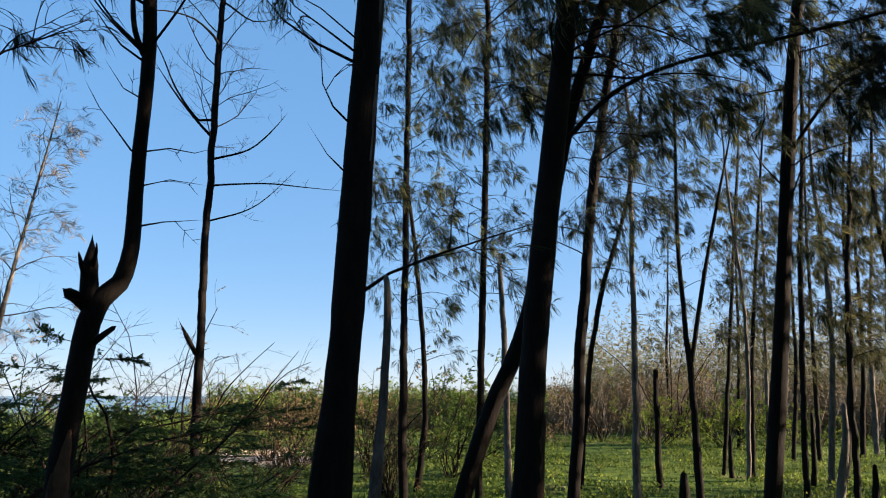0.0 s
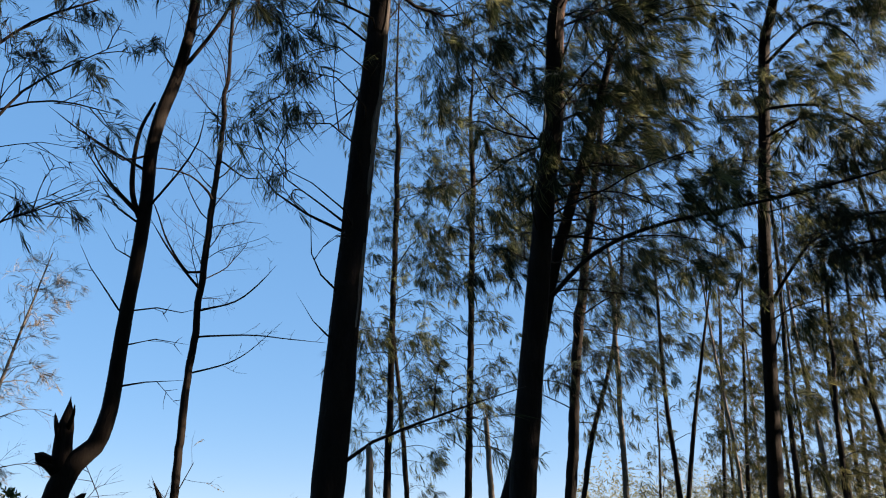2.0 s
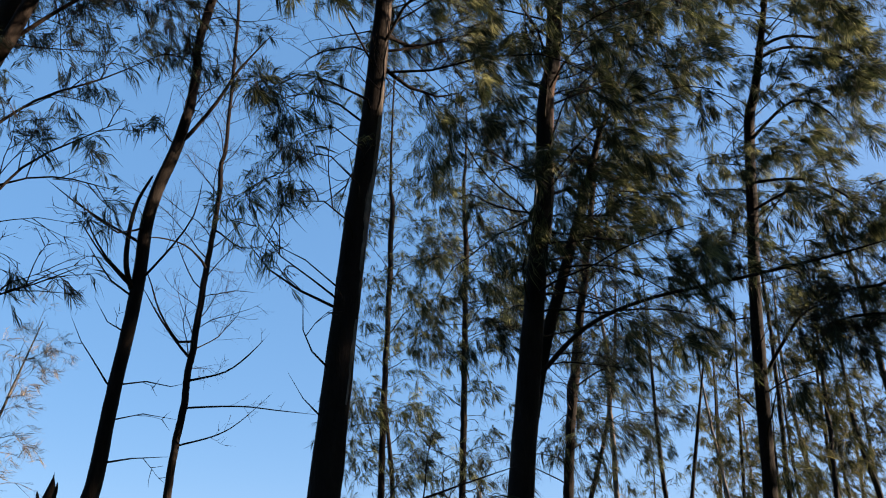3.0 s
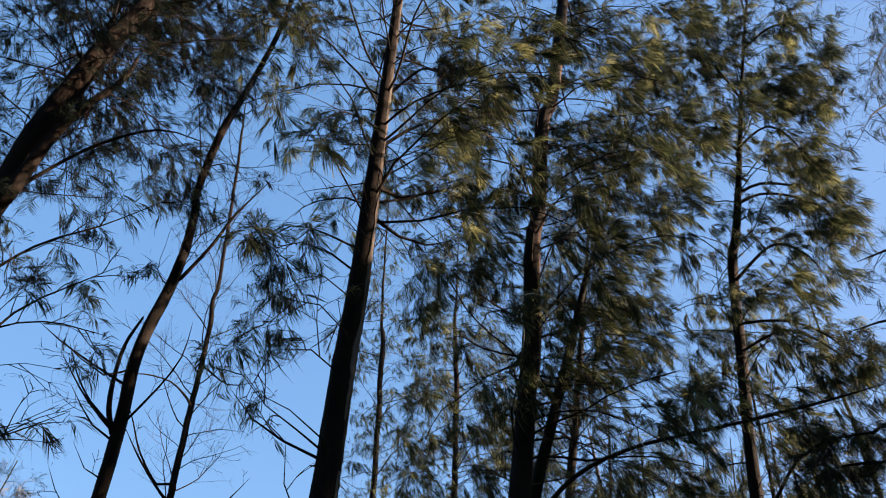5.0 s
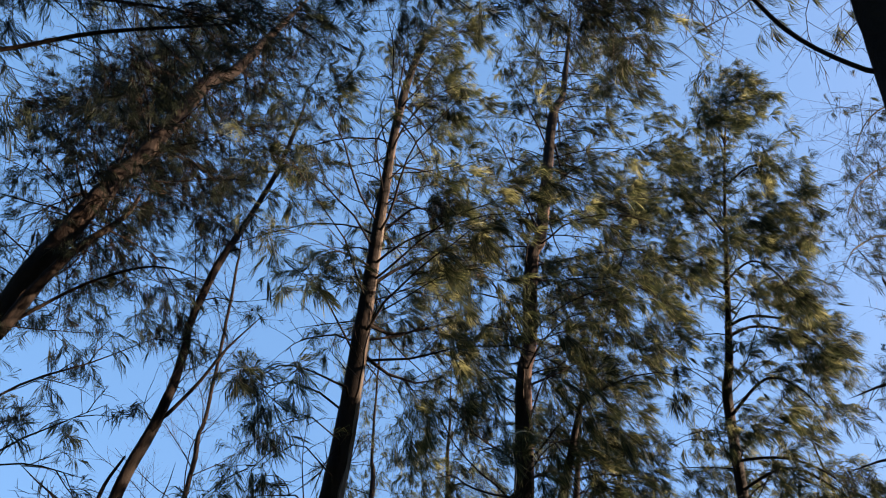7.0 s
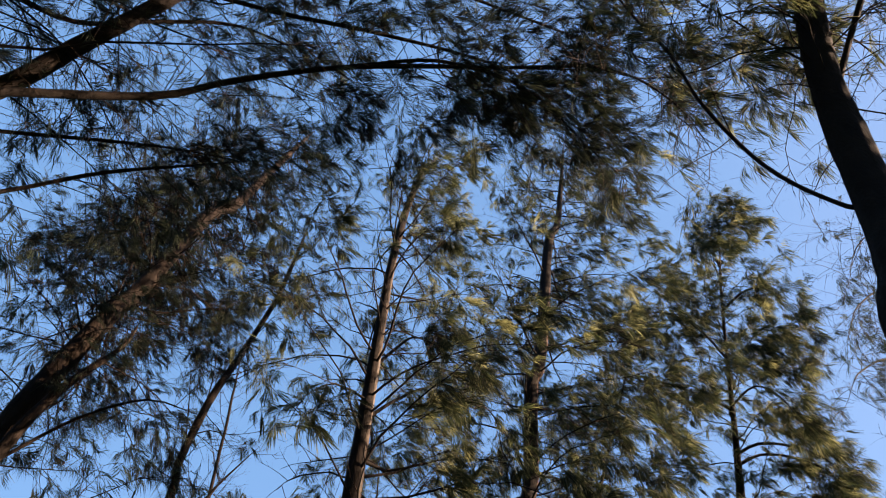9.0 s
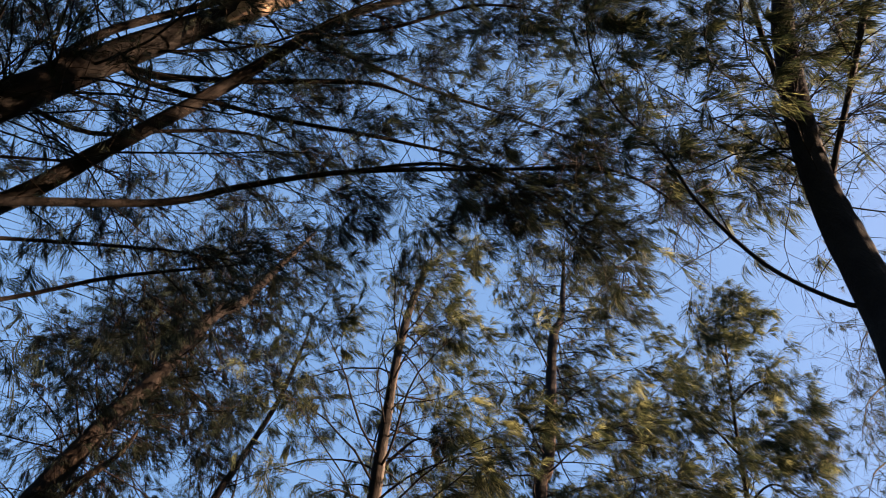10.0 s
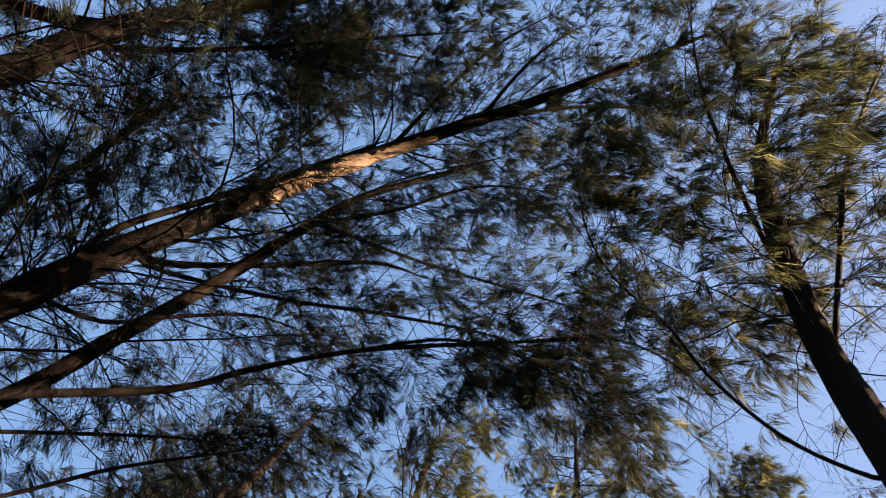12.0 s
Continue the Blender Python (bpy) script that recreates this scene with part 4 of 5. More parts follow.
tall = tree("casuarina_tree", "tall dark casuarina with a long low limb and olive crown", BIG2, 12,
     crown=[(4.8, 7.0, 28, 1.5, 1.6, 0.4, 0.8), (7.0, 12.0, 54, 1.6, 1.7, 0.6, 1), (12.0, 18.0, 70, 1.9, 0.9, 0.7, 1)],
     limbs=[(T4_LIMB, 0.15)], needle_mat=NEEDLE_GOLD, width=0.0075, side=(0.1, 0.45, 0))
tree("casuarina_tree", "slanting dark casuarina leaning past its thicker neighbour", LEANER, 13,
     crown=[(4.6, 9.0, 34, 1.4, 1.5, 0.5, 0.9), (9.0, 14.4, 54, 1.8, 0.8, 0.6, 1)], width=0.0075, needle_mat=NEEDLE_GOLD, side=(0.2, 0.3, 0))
forked = tree("forked_tree", "leaning forked tree with a broken jagged stub", FORKED, 14,
     crown=[(6.5, 10.0, 20, 0.8, 1.0, 0.7, 0), (10.8, 14.9, 12, 0.6, 0.6, 0.6, 0.5)], limbs=[(b, 0) for b in (FORK_A, FORK_B, FORK_C, FORK_D, FORK_E, FORK_F, FORK_G, FORK_H, FORK_I, FORK_J, FORK_L, FORK_M)],
     stems=[("broken_stub", FORK_STUB), ("side_stem", FORK_STEM), ("knob", FORK_KNOB), ("snapped_twig", FORK_TWIG), ("splinter", FORK_CHIP), ("splinter", FORK_CHIP_B), ("splinter", FORK_CHIP_C), ("splinter", FORK_CHIP_D)], cones=10)
tree("bare_tree", "slim dead tree with thin bare twigs", BARE, 15,
     crown=[(6.0, 10.0, 18, 1.5, 1.6, 0.9, 0), (10.0, 17.5, 40, 1.5, 0.7, 1.0, 0)],
     limbs=[(b, 0) for b in (BARE_A, BARE_B, BARE_C, BARE_D, BARE_E, BARE_F, BARE_G, BARE_H)], sides=10)
tree("casuarina_tree", "tall casuarina at the grove's edge with dense drooping tufts", EDGE, 16,
     crown=[(4.0, 8.0, 12, 1.4, 1.7, 0.4, 0.8), (8.0, 12.0, 46, 1.4, 1.4, 0.5, 1), (12.0, 17.8, 88, 1.35, 0.8, 0.5, 1)],
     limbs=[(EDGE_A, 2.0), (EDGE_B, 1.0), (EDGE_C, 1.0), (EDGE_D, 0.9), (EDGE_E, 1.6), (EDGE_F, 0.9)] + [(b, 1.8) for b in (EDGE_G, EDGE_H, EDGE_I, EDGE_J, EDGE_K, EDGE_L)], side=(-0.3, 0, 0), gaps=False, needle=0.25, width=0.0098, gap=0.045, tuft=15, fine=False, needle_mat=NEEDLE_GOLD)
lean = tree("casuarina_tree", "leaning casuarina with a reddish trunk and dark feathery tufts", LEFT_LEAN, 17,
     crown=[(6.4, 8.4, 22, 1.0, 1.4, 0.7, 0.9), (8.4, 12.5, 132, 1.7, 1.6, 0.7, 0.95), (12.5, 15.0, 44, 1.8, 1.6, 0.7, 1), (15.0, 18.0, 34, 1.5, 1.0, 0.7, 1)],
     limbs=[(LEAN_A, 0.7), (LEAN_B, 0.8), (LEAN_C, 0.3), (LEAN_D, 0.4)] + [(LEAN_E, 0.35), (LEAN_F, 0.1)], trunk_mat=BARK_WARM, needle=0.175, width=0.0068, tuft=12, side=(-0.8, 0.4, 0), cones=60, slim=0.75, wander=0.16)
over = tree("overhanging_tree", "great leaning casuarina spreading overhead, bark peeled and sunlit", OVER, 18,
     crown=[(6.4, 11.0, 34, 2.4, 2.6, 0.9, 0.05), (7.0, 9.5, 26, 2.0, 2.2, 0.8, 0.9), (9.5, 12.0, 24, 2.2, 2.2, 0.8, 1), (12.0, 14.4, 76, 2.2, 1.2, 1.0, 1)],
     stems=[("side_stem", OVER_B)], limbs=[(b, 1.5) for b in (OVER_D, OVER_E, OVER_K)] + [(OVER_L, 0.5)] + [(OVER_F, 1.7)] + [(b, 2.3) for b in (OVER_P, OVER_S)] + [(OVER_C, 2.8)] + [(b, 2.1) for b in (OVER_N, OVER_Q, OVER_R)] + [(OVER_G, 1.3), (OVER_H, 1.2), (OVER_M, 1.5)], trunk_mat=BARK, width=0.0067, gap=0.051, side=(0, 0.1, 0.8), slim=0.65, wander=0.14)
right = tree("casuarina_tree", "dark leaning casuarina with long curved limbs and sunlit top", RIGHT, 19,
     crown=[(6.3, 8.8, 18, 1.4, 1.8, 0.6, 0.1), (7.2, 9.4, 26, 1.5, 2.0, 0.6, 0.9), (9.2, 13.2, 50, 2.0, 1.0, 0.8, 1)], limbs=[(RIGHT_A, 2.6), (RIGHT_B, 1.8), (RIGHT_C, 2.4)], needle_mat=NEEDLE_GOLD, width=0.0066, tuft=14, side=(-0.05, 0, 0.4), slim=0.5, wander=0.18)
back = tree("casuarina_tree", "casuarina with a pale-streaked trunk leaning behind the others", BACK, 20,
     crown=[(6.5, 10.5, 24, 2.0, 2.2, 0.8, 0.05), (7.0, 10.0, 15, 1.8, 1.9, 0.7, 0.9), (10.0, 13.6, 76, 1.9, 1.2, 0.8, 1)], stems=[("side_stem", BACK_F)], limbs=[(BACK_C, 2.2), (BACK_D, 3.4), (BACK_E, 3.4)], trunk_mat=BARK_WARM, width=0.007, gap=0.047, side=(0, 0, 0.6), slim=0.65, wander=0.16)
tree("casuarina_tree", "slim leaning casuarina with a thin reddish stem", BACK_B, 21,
     crown=[(7.5, 14.0, 50, 1.8, 0.9, 0.7, 1)], trunk_mat=BARK_WARM, sides=9, slim=0.7)
tree("casuarina_tree", "casuarina with low dark drooping tufts", [(7.7, 7.9, -0.6, 0.14), (7.8, 7.9, 4.0, 0.11), (7.9, 7.8, 8.0, 0.07), (8.0, 7.7, 10.8, 0.02)], 22,
     crown=[(3.2, 7.0, 15, 2.2, 1.9, 0.3, 1), (6.5, 10.5, 12, 1.7, 0.6, 0.5, 1)], limbs=[(b, 1.6) for b in (LOW_A, LOW_B)] + [(b, 1.5) for b in (LOW_C, LOW_D)] + [(b, 0.3) for b in (LOW_E, LOW_F, LOW_G)], width=0.0075, gap=0.05, tuft=11, fine=False, side=(-0.5, 0, 0))

# Peeled patches; their pale colour also holds the sunlight on the wood.
sun_peel(over, OVER, 10.3, 12.5, (0.45, 0.45, -0.8), 72, 1, "bare peeled wood with sunlight painted into its colour")
sun_peel(over, OVER_B, 11.3, 12.4, (0.6, 0.4, -0.8), 60, 2, "grey-brown bark band with sunlight painted in", BARK_SUNLIT)
sun_peel(over, OVER_L, 12.95, 13.39, (0.5, 0, -0.8), 110, 3)
sun_peel(back, BACK, 11.3, 12.7, (0.5, 0.3, -0.8), 70, 13)
sun_peel(back, BACK, 9.6, 11.0, (0.5, 0.5, -0.7), 22, 14, "grey-brown bark band with sunlight painted in", BARK_SUNLIT, 1.06)
# Streaks and bands along the sun side: the sunlight is painted on.
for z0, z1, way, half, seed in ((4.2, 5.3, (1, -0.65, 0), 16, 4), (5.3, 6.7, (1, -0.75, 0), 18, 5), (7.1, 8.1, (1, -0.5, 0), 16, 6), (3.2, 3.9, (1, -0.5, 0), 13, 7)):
    sun_peel(big, BIG1, z0, z1, way, half, seed, "pale peeled streak with sunlight put into its colour", STREAK)
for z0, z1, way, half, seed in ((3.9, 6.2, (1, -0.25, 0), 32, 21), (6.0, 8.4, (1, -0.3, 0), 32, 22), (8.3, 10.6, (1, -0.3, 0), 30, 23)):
    sun_peel(big, BIG1, z0, z1, way, half, seed, "grey-brown bark band with sunlight painted in", BARK_SUNLIT, 1.07)
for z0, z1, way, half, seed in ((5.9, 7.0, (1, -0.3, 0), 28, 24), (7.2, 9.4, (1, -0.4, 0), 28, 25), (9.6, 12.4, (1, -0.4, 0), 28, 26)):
    sun_peel(tall, BIG2, z0, z1, way, half, seed, "reddish bark with partial sun put into its colour", RUDDY, 1.07)
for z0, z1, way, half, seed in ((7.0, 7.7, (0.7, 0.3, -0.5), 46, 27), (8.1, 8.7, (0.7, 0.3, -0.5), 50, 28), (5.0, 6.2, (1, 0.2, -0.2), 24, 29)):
    sun_peel(right, RIGHT, z0, z1, way, half, seed, "grey-brown bark band with sunlight painted in", BARK_SUNLIT, 1.06)
sun_peel(right, RIGHT, 7.4, 8.2, (0.6, 0.4, -0.5), 34, 8)
sun_peel(right, RIGHT, 8.5, 8.8, (0.9, 0.2, -0.3), 26, 9)
# Feet of two trunks: low warm sunlight put into the bark colour.
sun_peel(forked, FORKED, 0.0, 1.5, (0.7, -1, 0), 40, 12, "reddish bark at the foot with sunlight in its colour", FOOT)
sun_peel(tall, BIG2, -0.3, 1.6, (1, -0.55, 0), 34, 11, "reddish bark at the foot with sunlight in its colour", FOOT)
sun_peel(forked, FORKED, 10.2, 10.9, (0.8, -0.5, 0), 50, 10)

# ---- slimmer trees further off ----
FAR = dict(needle_mat=NEEDLE_GOLD, needle=0.28, width=0.013, tuft=9, gap=0.07, sides=9, fine=False)
tree("slim_tree", "slim straight casuarina with sparse tufts", SLIM1, 31, crown=[(4.0, 9.0, 36, 1.4, 1.5, 0.4, 0.9), (9.0, 20.0, 84, 1.8, 0.6, 0.5, 0.9)], **FAR)
tree("slim_tree", "slim crooked casuarina with drooping tufts", SLIM2, 32, crown=[(2.5, 8.0, 16, 1.5, 0.9, 0.4, 0.9)], **FAR)
tree("slim_tree", "slim straight casuarina with a feathery crown", SLIM3, 33, crown=[(4.0, 9.0, 28, 1.5, 1.6, 0.4, 0.9), (9.0, 14.0, 64, 2.1, 1.6, 0.4, 1), (14.0, 20.0, 26, 1.5, 0.6, 0.5, 1.0)], **FAR)
tree("casuarina_tree", "slender casuarina with dark tufts high up", MID1, 34, crown=[(4.0, 6.0, 14, 1.5, 1.7, 0.3, 0.9), (6.0, 14.0, 78, 1.8, 1.0, 0.5, 1.0)], needle=0.26, width=0.009, tuft=11, gap=0.06, fine=False, sides=10)
tree("slim_tree", "slim slanting tree with thin twigs", SLIM4, 35, crown=[(5.0, 11.5, 22, 1.3, 0.8, 0.5, 0.7)], **FAR)
tree("slim_tree", "slim pale-barked tree with few tufts", SLIM5, 36, crown=[(3.5, 6.0, 6, 1.3, 1.5, 0.4, 0.6), (6.0, 11.5, 24, 1.7, 1.1, 0.4, 1)], trunk_mat=BARK_PALE, **FAR)
tree("slim_tree", "slim tree forked into two leafy stems", TWIN_A, 37, crown=[(4.0, 10.5, 28, 1.2, 0.8, 0.5, 0.8)], stems=[("side_stem", TWIN_B)], **FAR)
for line, mat, label in ((SNAG1, BARK_PALE, "weathered grey dead pole, broken at the top"), (SNAG2, BARK_PALE, "thin grey dead trunk without a top"), (SNAG3, BARK, "short dark broken trunk"), (STUMP_A, BARK, "low dark stump in the grass"), (STUMP_B, BARK, "thin dark stump in the grass"),
        (STUMP_C, BARK_PALE, "pale leaning dead pole among the trees"), (STUMP_D, BARK, "short dark dead stem"), (STUMP_E, BARK, "small dark stump in the grass")):
    tree("dead_trunk", label, line, 40 + len(label), trunk_mat=mat, sides=10, group="dead trunks")

# ---- the grove beyond: place, lean of the top, height, radius ----
GROVE = [
    (10.1, 27.2, 1.90, 16.0, 0.102),
    (10.1, 25.0, 0.06, 15.0, 0.095),
    (10.6, 25.9, 1.77, 15.0, 0.109),
    (15.2, 32.7, 1.19, 13.0, 0.126),
    (9.7, 20.3, 1.26, 17.0, 0.114),
    (11.4, 22.3, 0.91, 15.0, 0.117),
    (13.1, 24.7, 1.59, 14.0, 0.131),
    (10.5, 19.3, 1.35, 14.0, 0.111),
    (18.5, 33.2, 1.00, 14.0, 0.148),
    (20.0, 34.7, 1.42, 15.0, 0.156),
    (17.3, 29.3, 1.35, 13.0, 0.159),
    (16.1, 32.2, 0.86, 16.0, 0.126),
    (16.1, 40.9, 1.38, 17.0, 0.137),
    (16.7, 38.6, 0.95, 17.0, 0.131),
    (16.1, 52.6, 0.60, 15.0, 0.150),
    (13.6, 22.1, 0.40, 13.0, 0.152),
    (12.6, 19.3, 0.59, 17.0, 0.143),
]
for k, (x, y, lean, tall, r) in enumerate(GROVE):
    r *= 0.68
    rng = np.random.default_rng(200 + k)
    z = float(ground_z(x, y)) - 0.2
    bend = rng.uniform(-0.3, 0.3, 2)
    line = [(x, y, z, r * 1.2), (x + lean * 0.3 + bend[0], y, z + tall * 0.35, r), (x + lean * 0.65 + bend[1], y, z + tall * 0.7, r * 0.65), (x + lean, y, z + tall, r * 0.2)]
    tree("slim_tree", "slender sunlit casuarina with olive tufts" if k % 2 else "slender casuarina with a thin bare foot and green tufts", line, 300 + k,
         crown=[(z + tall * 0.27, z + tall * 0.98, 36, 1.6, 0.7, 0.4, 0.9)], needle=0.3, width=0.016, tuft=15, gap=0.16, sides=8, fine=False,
         needle_mat=NEEDLE_LIT, trunk_mat=BARK_PALE if k % 4 == 1 else BARK)
tree("slim_tree", "half-bare young casuarina with pale sunlit tufts", [(-8.5, 13.4, -0.9, 0.07), (-8.25, 13.4, 2.5, 0.05), (-7.9, 13.4, 5.0, 0.03), (-7.5, 13.4, 7.4, 0.01)], 60,
     crown=[(1.0, 7.3, 44, 1.2, 0.6, 1.0, 0.8)], needle_mat=NEEDLE_PALE, trunk_mat=BARK_PALE, needle=0.22, width=0.007, tuft=12, gap=0.12, hang=0.05, sides=9)


# ---- shrubs ----
def shrub(label, x, y, wide, tall, seed, mat, leafy, leaf_len=0.08, leaf_wide=0.03, stems=14, group="shrubs"):
    rng = np.random.default_rng(seed)
    z = float(ground_z(x, y)) - 0.05
    top = thing("shrub", (x, y, z), label, "shrub", group)
    spray = Spray(rng, leaf_len, leaf_wide, 3, leaf_len * 0.8, 0.1, True)
    for k in range(stems):
        a = rng.uniform(0, 6.28)
        start = np.array([x + math.cos(a) * wide * 0.25 * rng.uniform(), y + math.sin(a) * wide * 0.25 * rng.uniform(), z])
        out = np.array([math.cos(a) * wide, math.sin(a) * wide, tall * rng.uniform(0.7, 1.7)])
        ln = np.linalg.norm(out) * rng.uniform(0.5, 0.95)
        pts = limb_line(rng, start, unit(out), ln, 0.35, (0.15, 0, 0), 8, 0.14)
        r = (0.008 + 0.006 * ln) * (1 if leafy > 0.1 else 0.6)
        part("branch", stem_mesh("branch", np.hstack([pts, np.linspace(r, r * 0.25, len(pts))[:, None]]), TWIG, rng, 5, 0.06, 0.3), top)
        tw, tl = spray.fan(pts[None], min(9, max(4, int(ln * 4))), [0.3 + ln * 0.18], 0.15, 0.9, 0.2, 5, 0.006)
        s2, l2 = spray.fan(tw, 3, tl * 0.6, 0.2, 0.9, 0.2, 3, 0.004, leaf_len < 0.15)
        if leafy:
            spray.needles(tw, tl, 0.2, leafy)
            spray.needles(s2, l2, 0.0, leafy)
    spray.finish(top, TWIG, mat)
    return top


def tiered_shrub(label, x, y, wide, tall, seed, mat, stems=9, lean=(0.35, 0.0)):
    """A spreading shrub: slanting stems that carry flat, feathery tiers of small leaves."""
    rng = np.random.default_rng(seed)
    z = float(ground_z(x, y)) - 0.05
    top = thing("shrub", (x, y, z), label, "shrub", "shrubs")
    spray = Spray(rng, 0.065, 0.016, 3, 0.036, 0.05, True)
    for k in range(stems):
        a = 6.28 * (k + rng.uniform(0, 1)) / stems
        out = np.array([math.cos(a) * wide + lean[0] * wide, math.sin(a) * wide + lean[1] * wide, tall * rng.uniform(0.8, 1.6)])
        ln = np.linalg.norm(out) * rng.uniform(0.7, 1.0)
        pts = limb_line(rng, (x + rng.normal(0, 0.15), y + rng.normal(0, 0.15), z), unit(out), ln, 0.3, (0.2, 0, 0), 9, 0.13)
        r = 0.010 + 0.006 * ln
        part("branch", stem_mesh("branch", np.hstack([pts, np.linspace(r, r * 0.25, len(pts))[:, None]]), TWIG, rng, 6, 0.06, 0.25), top)
        tier, tl = spray.fan(pts[None], 9, [0.45 + ln * 0.22], 0.25, 1.0, 0.0, 5, 0.006, False)
        tier[..., 2] = tier[:, :1, 2] + (tier[..., 2] - tier[:, :1, 2]) * 0.25
        spray.add_lines(tier, np.broadcast_to(np.linspace(0.006, 0.002, 5), tier.shape[:2]))
        frond, fl = spray.fan(tier, 9, tl * 0.5, 0.15, 0.9, 0.15, 3, 0.003, False)
        frond[..., 2] = frond[:, :1, 2] + (frond[..., 2] - frond[:, :1, 2]) * 0.3
        spray.fine.append((frond, 0.002))
        spray.needles(frond, fl, 0.0, 1.0)
        spray.needles(tier, tl, 0.3, 1.0)
    bare = limb_line(rng, (x, y, z), unit(np.array([0.5, 0.1, 1.0])), tall * 1.5, 0.2, (0.2, 0, 0), 9, 0.12)
    part("branch", stem_mesh("branch", np.hstack([bare, np.linspace(0.016, 0.004, len(bare))[:, None]]), TWIG, rng, 6, 0.06, 0.25), top)
    tw, tl = spray.fan(bare[None], 12, [0.6], 0.3, 0.7, -0.1, 4, 0.004)
    spray.fan(tw, 4, tl * 0.6, 0.2, 0.8, -0.1, 3, 0.0025)
    spray.finish(top, TWIG, mat)


for k, (x, y, wide, tall) in enumerate([(-5.3, 8.4, 1.5, 2.3), (-4.5, 9.8, 1.6, 2.2), (-5.9, 10.8, 1.8, 2.6), (-7.2, 9.8, 1.5, 2.5), (-3.7, 11.2, 1.3, 1.6)]):
    tiered_shrub("spreading dark green shrub with flat feathery tiers", x, y, wide, tall, 600 + k, SHRUB_SHADE)

SHRUBS = [  # place, width, height, leafiness, green (0), dry (1) or yellow-green with sun put into its colour (2)
    (-6.3, 11.4, 1.30, 2.75, 0.02, 0),
    (-5.2, 13.0, 1.30, 2.90, 0.03, 0),
    (-4.0, 15.6, 1.30, 2.30, 0.03, 0),
    (-6.6, 18.9, 1.20, 3.46, 0.20, 1),
    (-5.0, 23.5, 0.80, 1.71, 0.30, 1),
    (-1.5, 20.9, 0.90, 2.13, 0.40, 1),
    (-5.7, 29.4, 1.20, 3.19, 0.30, 1),
    (-7.7, 33.1, 1.20, 2.26, 0.40, 1),
    (-2.5, 26.9, 1.30, 2.95, 0.35, 1),
    (-1.1, 32.0, 2.60, 2.99, 0.80, 0),
    (0.3, 26.0, 2.00, 2.94, 0.90, 0),
    (2.0, 33.9, 1.80, 2.00, 0.80, 0),
    (4.2, 41.5, 2.20, 2.30, 0.80, 0),
    (10.0, 47.0, 2.60, 4.16, 0.40, 1),
    (15.0, 47.7, 3.00, 5.64, 0.40, 1),
    (12.1, 42.3, 2.80, 2.60, 0.90, 2),
    (15.2, 40.3, 2.60, 2.50, 1.00, 2),
    (17.6, 38.5, 2.20, 2.10, 1.00, 2),
    (21.4, 43.0, 2.80, 2.00, 0.80, 2),
    (-10.9, 19.1, 2.50, 2.75, 0.80, 0),
    (-11.2, 23.5, 2.50, 2.75, 0.80, 0),
    (5.4, 44.0, 1.80, 2.00, 0.60, 1),
]
for k, (x, y, wide, tall, leafy, dry) in enumerate(SHRUBS):
    far = math.hypot(x, y) > 22
    label = ("dry brownish shrub with thin twigs" if dry == 1 else "bright yellow-green leafy shrub between the trunks" if dry else "dense green shrub with spreading branches") if leafy > 0.3 else "bare twiggy shrub with few leaves"
    shrub(label, x, y, wide, tall, 500 + k, SHRUB_DRY if dry == 1 else HERB if dry else SHRUB_GREEN if far and x > -6 else SHRUB_DARK, leafy, 0.12 if far else 0.055, 0.045 if far else 0.014, 15 if far else 24)

# ---- the thicket that closes the clearing in the distance ----
rng = np.random.default_rng(88)
for label, count, mat, lo, hi, near, deep, tall in (
        ("low green thicket along the dune", 44000, SHRUB_GREEN, -0.31, 0.2, 62, 16, 3.8), ("dry brownish thicket along the dune", 22000, SHRUB_DRY, -0.33, 0.3, 60, 14, 3.6),
        ("low green scrub before the beach", 10000, SHRUB_GREEN, -0.66, -0.28, 45, 20, 2.4),
        ("tall hazy thicket of olive trees and bushes", 96000, THICKET, 0.19, 0.75, 62, 18, 10.5), ("brownish undergrowth below the far trees", 36000, SHRUB_DRY, 0.14, 0.75, 56, 12, 5.0)):
    a, d = rng.uniform(lo, hi, count), near + deep * rng.uniform(0, 1, count)
    x, y = np.sin(a) * d, np.cos(a) * d
    lump = 0.6 + 0.2 * np.sin(a * 31 + d * 0.3) + 0.15 * np.sin(a * 77 + d * 0.9) + 0.1 * np.sin(a * 160 - d * 1.7)
    base = np.stack([x, y, ground_z(x, y) + tall * lump * rng.uniform(0, 1, count) ** 0.8], -1)
    v, q, t = blades(base, unit(rng.normal(0, 0.55, (count, 3)) + np.array([0.4, 0, 0.1])), rng.uniform(0.2, 0.55, count) * (1.3 if tall < 4 else 1.0), 0.085 if tall > 4 else 0.11, rng)
    tagged(new("thicket", mesh_of("thicket", v, q, t, mat)), label, "thicket", kind="stuff")

# ---- bare grey stems that stand up through the far thicket ----
n_s = 240
sa, sd = rng.uniform(0.14, 0.62, n_s), rng.uniform(50, 62, n_s)
base = np.stack([np.sin(sa) * sd, np.cos(sa) * sd, ground_z(np.sin(sa) * sd, np.cos(sa) * sd)], -1)
way = unit(np.stack([rng.normal(0.1, 0.3, n_s), rng.normal(0, 0.3, n_s), np.ones(n_s)], -1))
stem_len = rng.uniform(2.0, 6.0, n_s)
poles = np.stack([base + way * (stem_len * k / 3)[:, None] + rng.normal(0, 0.13 * k, (n_s, 3)) for k in range(4)], 1)
twigs = [poles]
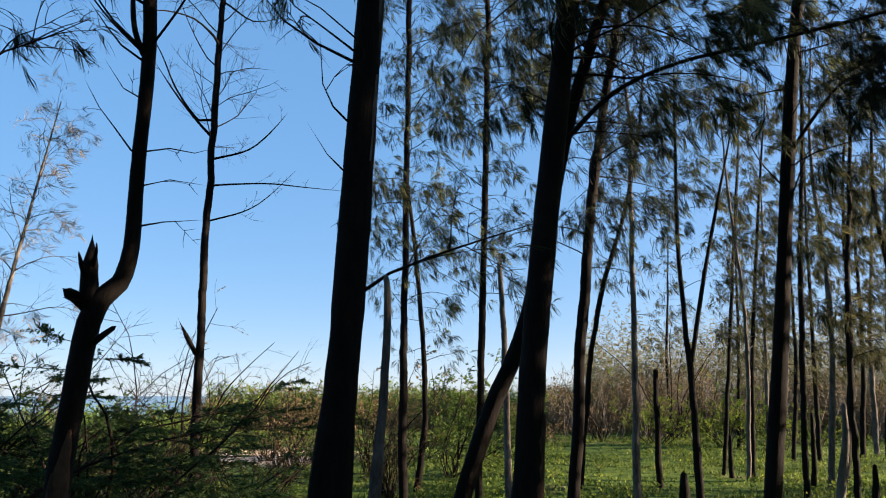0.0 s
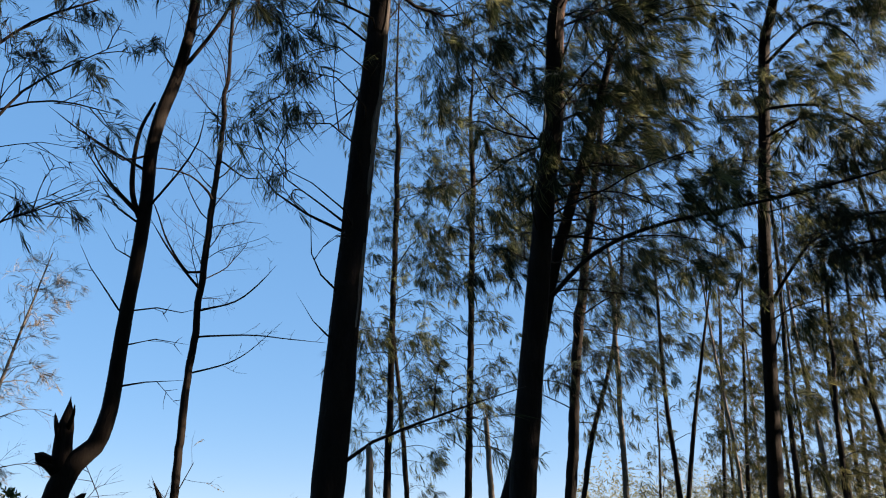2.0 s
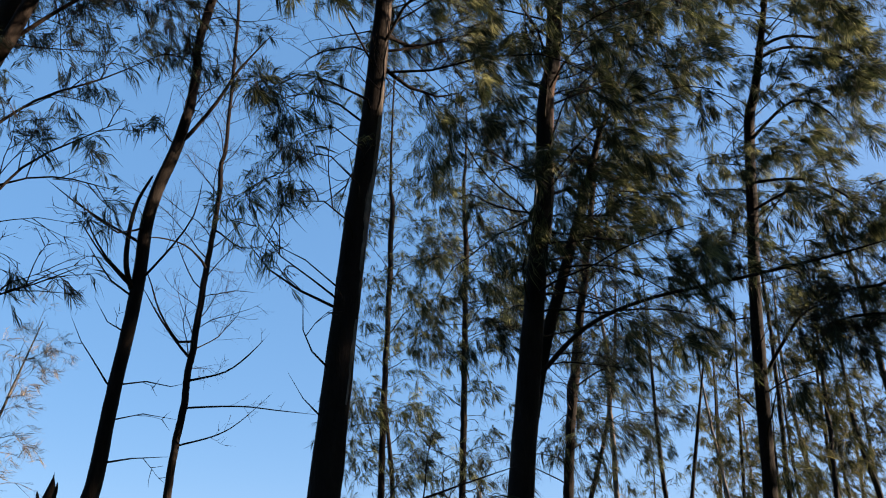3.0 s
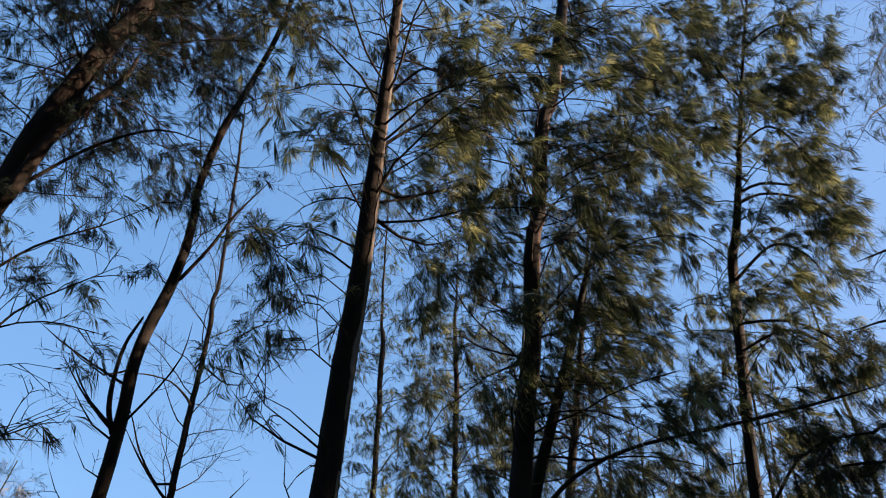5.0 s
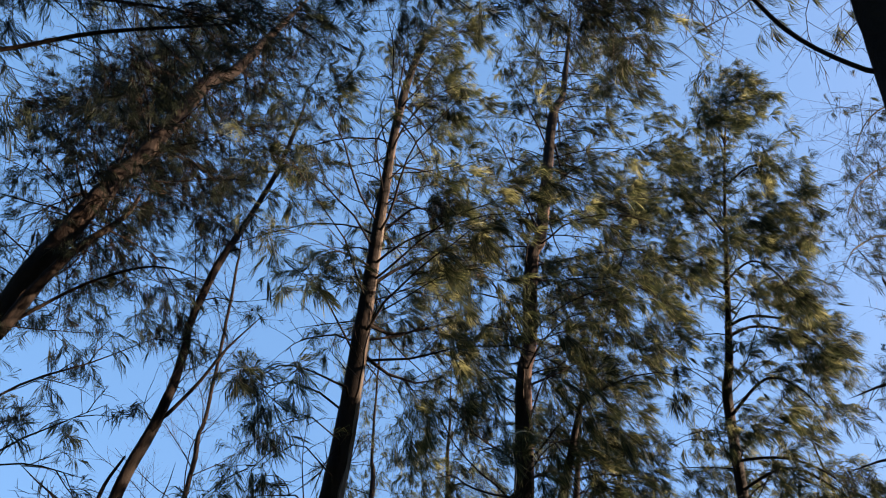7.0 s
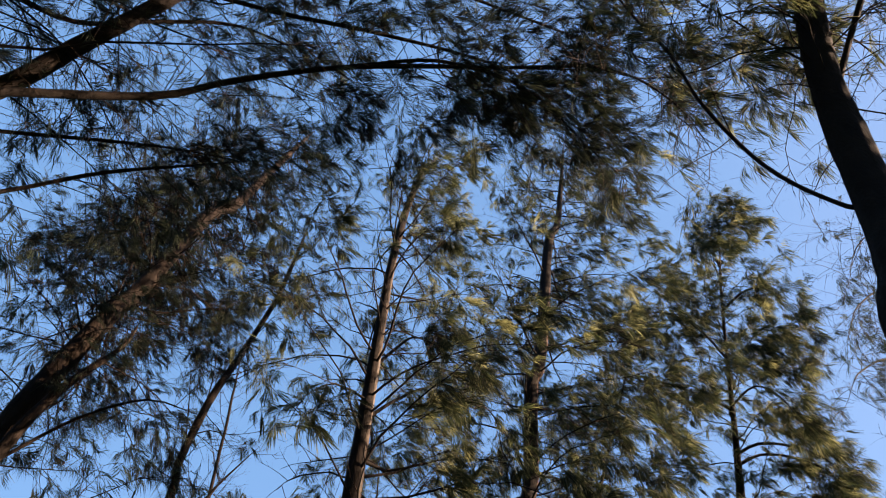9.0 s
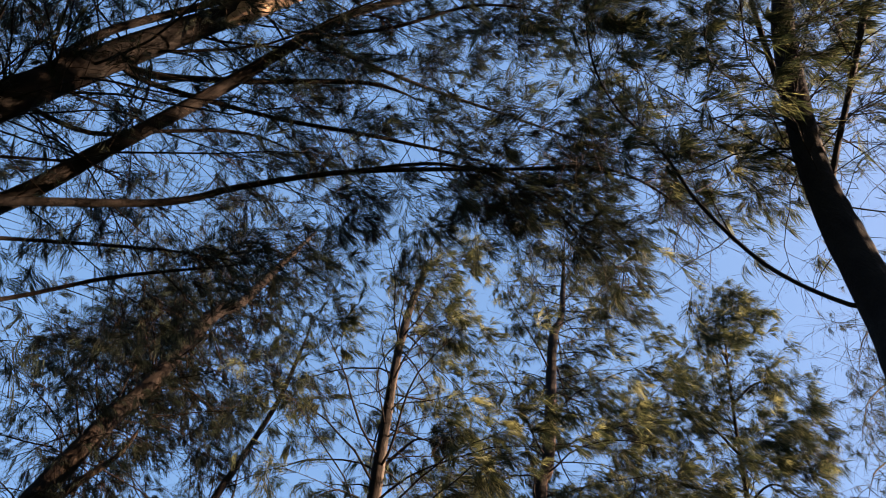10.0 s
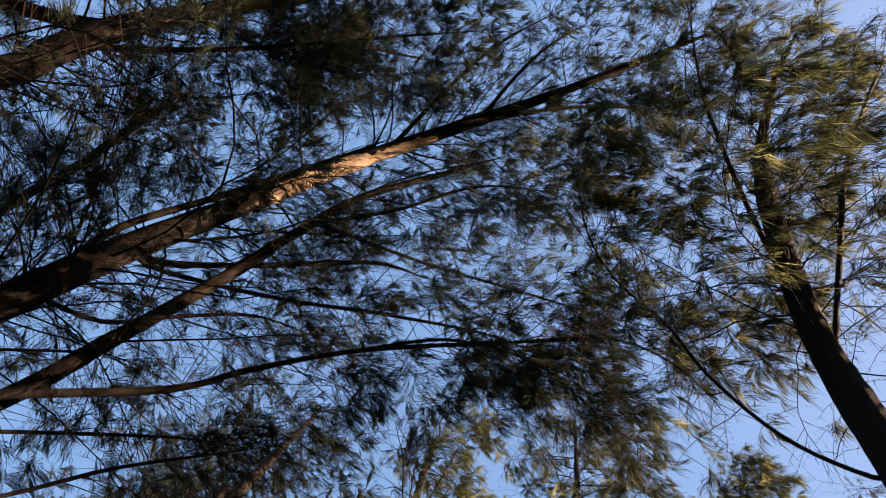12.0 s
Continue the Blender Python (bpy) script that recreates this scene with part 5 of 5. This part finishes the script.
for _ in range(3):
    at_k = rng.integers(1, 3, n_s)
    start = poles[np.arange(n_s), at_k]
    d = unit(way + rng.normal(0, 0.4, (n_s, 3)))
    twigs.append(np.stack([start + d * (stem_len * 0.14 * k)[:, None] + rng.normal(0, 0.03 * k, (n_s, 3)) for k in range(4)], 1))
v, q = tubes(np.vstack(twigs), np.vstack([np.broadcast_to(np.linspace(0.03, 0.012, 4), (n_s, 4))] + [np.broadcast_to(np.linspace(0.014, 0.005, 4), (n_s, 4))] * 3), 3)
tagged(new("thicket", mesh_of("thicket", v, q, None, BARK_PALE)), "thin bare grey stems standing through the thicket", "thicket", kind="stuff")

# ---- grass and low creepers on the ground ----
rng = np.random.default_rng(77)
n_tufts = 36000
az, dist = rng.uniform(-0.66, 0.66, n_tufts), 9 + 52 * rng.uniform(0, 1, n_tufts) ** 1.4
px, py = np.sin(az) * dist, np.cos(az) * dist
keep = (np.sin(px * 0.5 + 1.0) + np.sin(py * 0.45) + np.sin(px * 1.3 - py * 0.8) * 0.6 + rng.normal(0, 0.9, n_tufts)) > -0.9
keep &= np.hypot(px + 7.2, (py - 33) * 0.6) > 2.6 + 0.5 * np.sin(px * 3)
px, py, dist = px[keep], py[keep], dist[keep]
pz = ground_z(px, py) - 0.02
way = unit(np.stack([rng.normal(0.15, 0.45, len(px)), rng.normal(0, 0.45, len(px)), np.ones(len(px))], -1))
base = np.repeat(np.stack([px, py, pz], -1), 3, 0) + rng.normal(0, 0.06, (len(px) * 3, 3)) * (1, 1, 0)
way = unit(np.repeat(way, 3, 0) + rng.normal(0, 0.35, (len(base), 3)))
size = rng.uniform(0.08, 0.26, len(base))
v, q, t = blades(base, way, size, 0.012 + 0.0012 * np.repeat(dist, 3), rng, (0, 0, -0.5))
tagged(new("grass", mesh_of("grass", v, q, t, GRASS)), "patchy green grass and creepers, sunlit in strips", "grass", kind="stuff")

n_h = 30000
ha, hd = rng.uniform(-0.64, 0.64, n_h), 10 + 32 * rng.uniform(0, 1, n_h) ** 1.3
hx, hy = np.sin(ha) * hd, np.cos(ha) * hd
lush = (np.sin(hx * 0.7 - 0.6) + np.sin(hy * 0.6 + 0.8) + rng.normal(0, 0.5, n_h)) > 0.1
lush &= np.hypot(hx + 7.2, (hy - 33) * 0.6) > 3
hx, hy, hd = hx[lush], hy[lush], hd[lush]
base = np.stack([hx, hy, ground_z(hx, hy) + rng.uniform(0, 0.26, len(hx))], -1)
v, q, t = blades(base, unit(rng.normal(0, 0.6, (len(hx), 3)) + np.array([0, 0, 0.4])), rng.uniform(0.06, 0.14, len(hx)), 0.045 + 0.001 * hd, rng, leaf=True)
tagged(new("herbs", mesh_of("herbs", v, q, t, HERB)), "low yellow-green leafy herbs among the grass", "herbs", kind="stuff")

# ---- unseen woods, added behind and beside the camera to block sky and sun ----
rng = np.random.default_rng(5)
wa = np.concatenate([rng.uniform(radians(112), radians(290), 70), rng.uniform(radians(56), radians(112), 46), rng.uniform(radians(38), radians(62), 5)])
wr = np.concatenate([rng.uniform(12, 28, 70), rng.uniform(11, 24, 46), rng.uniform(24, 62, 5)])
wx, wy = np.sin(wa) * wr, np.cos(wa) * wr
wood_lines = np.stack([np.stack([wx + k * 0.25, wy, ground_z(wx, wy) - 0.2 + k * 2.6], -1) for k in range(6)], 1)
v1, q1 = tubes(wood_lines, np.broadcast_to(np.linspace(0.15, 0.04, 6), (121, 6)), 7)
n_w = 32000
pick = rng.integers(0, 121, n_w)
high = 2.0 + np.where(pick < 70, 12.5, 8.0) * rng.uniform(0, 1, n_w)
base = np.stack([wx[pick] + rng.normal(0, 1.1, n_w) + high * 0.1, wy[pick] + rng.normal(0, 1.1, n_w), high], -1)
way = unit(rng.normal(0, 0.5, (n_w, 3)) + np.array([0.3, 0, -0.5]))
v2, _, t2 = blades(base, way, rng.uniform(0.4, 0.9, n_w), 0.18, rng, leaf=True)
woods = thing("woods", (0, -12, -1.0), "unseen casuarina woods added to block sun and sky", "woods", kind="stuff")
part("trunk_mass", mesh_of("trunk_mass", v1, q1, None, BARK, True), woods, kind="stuff")
part("foliage", mesh_of("foliage", v2, None, t2, NEEDLE), woods, kind="stuff")

# ---- the cord tied round the tall trunk ----
cord = thing("cord", (1.3, 6.9, 6.4), "thin pale cord tied round the trunk, its end hanging", "cord")
at, _, rad = at_height(BIG2, 6.95)
loop = np.array([[at[0] + math.cos(a) * rad * 1.2, at[1] + math.sin(a) * rad * 1.2, 6.95, 0.009] for a in np.linspace(0, 6.3, 13)])
part("loop", stem_mesh("loop", loop, CORD, rng, 6, 0.0, 0.1), cord)
edge = at + np.array([-0.93 * rad, -0.75 * rad, 0])
tail = [(edge[0], edge[1], 6.95, 0.007), (edge[0] - 0.05, edge[1], 6.7, 0.007), (edge[0] - 0.03, edge[1], 6.4, 0.007), (edge[0] - 0.11, edge[1], 6.0, 0.006)]
part("tail", stem_mesh("tail", tail, CORD, rng, 6, 0.0, 0.08), cord)
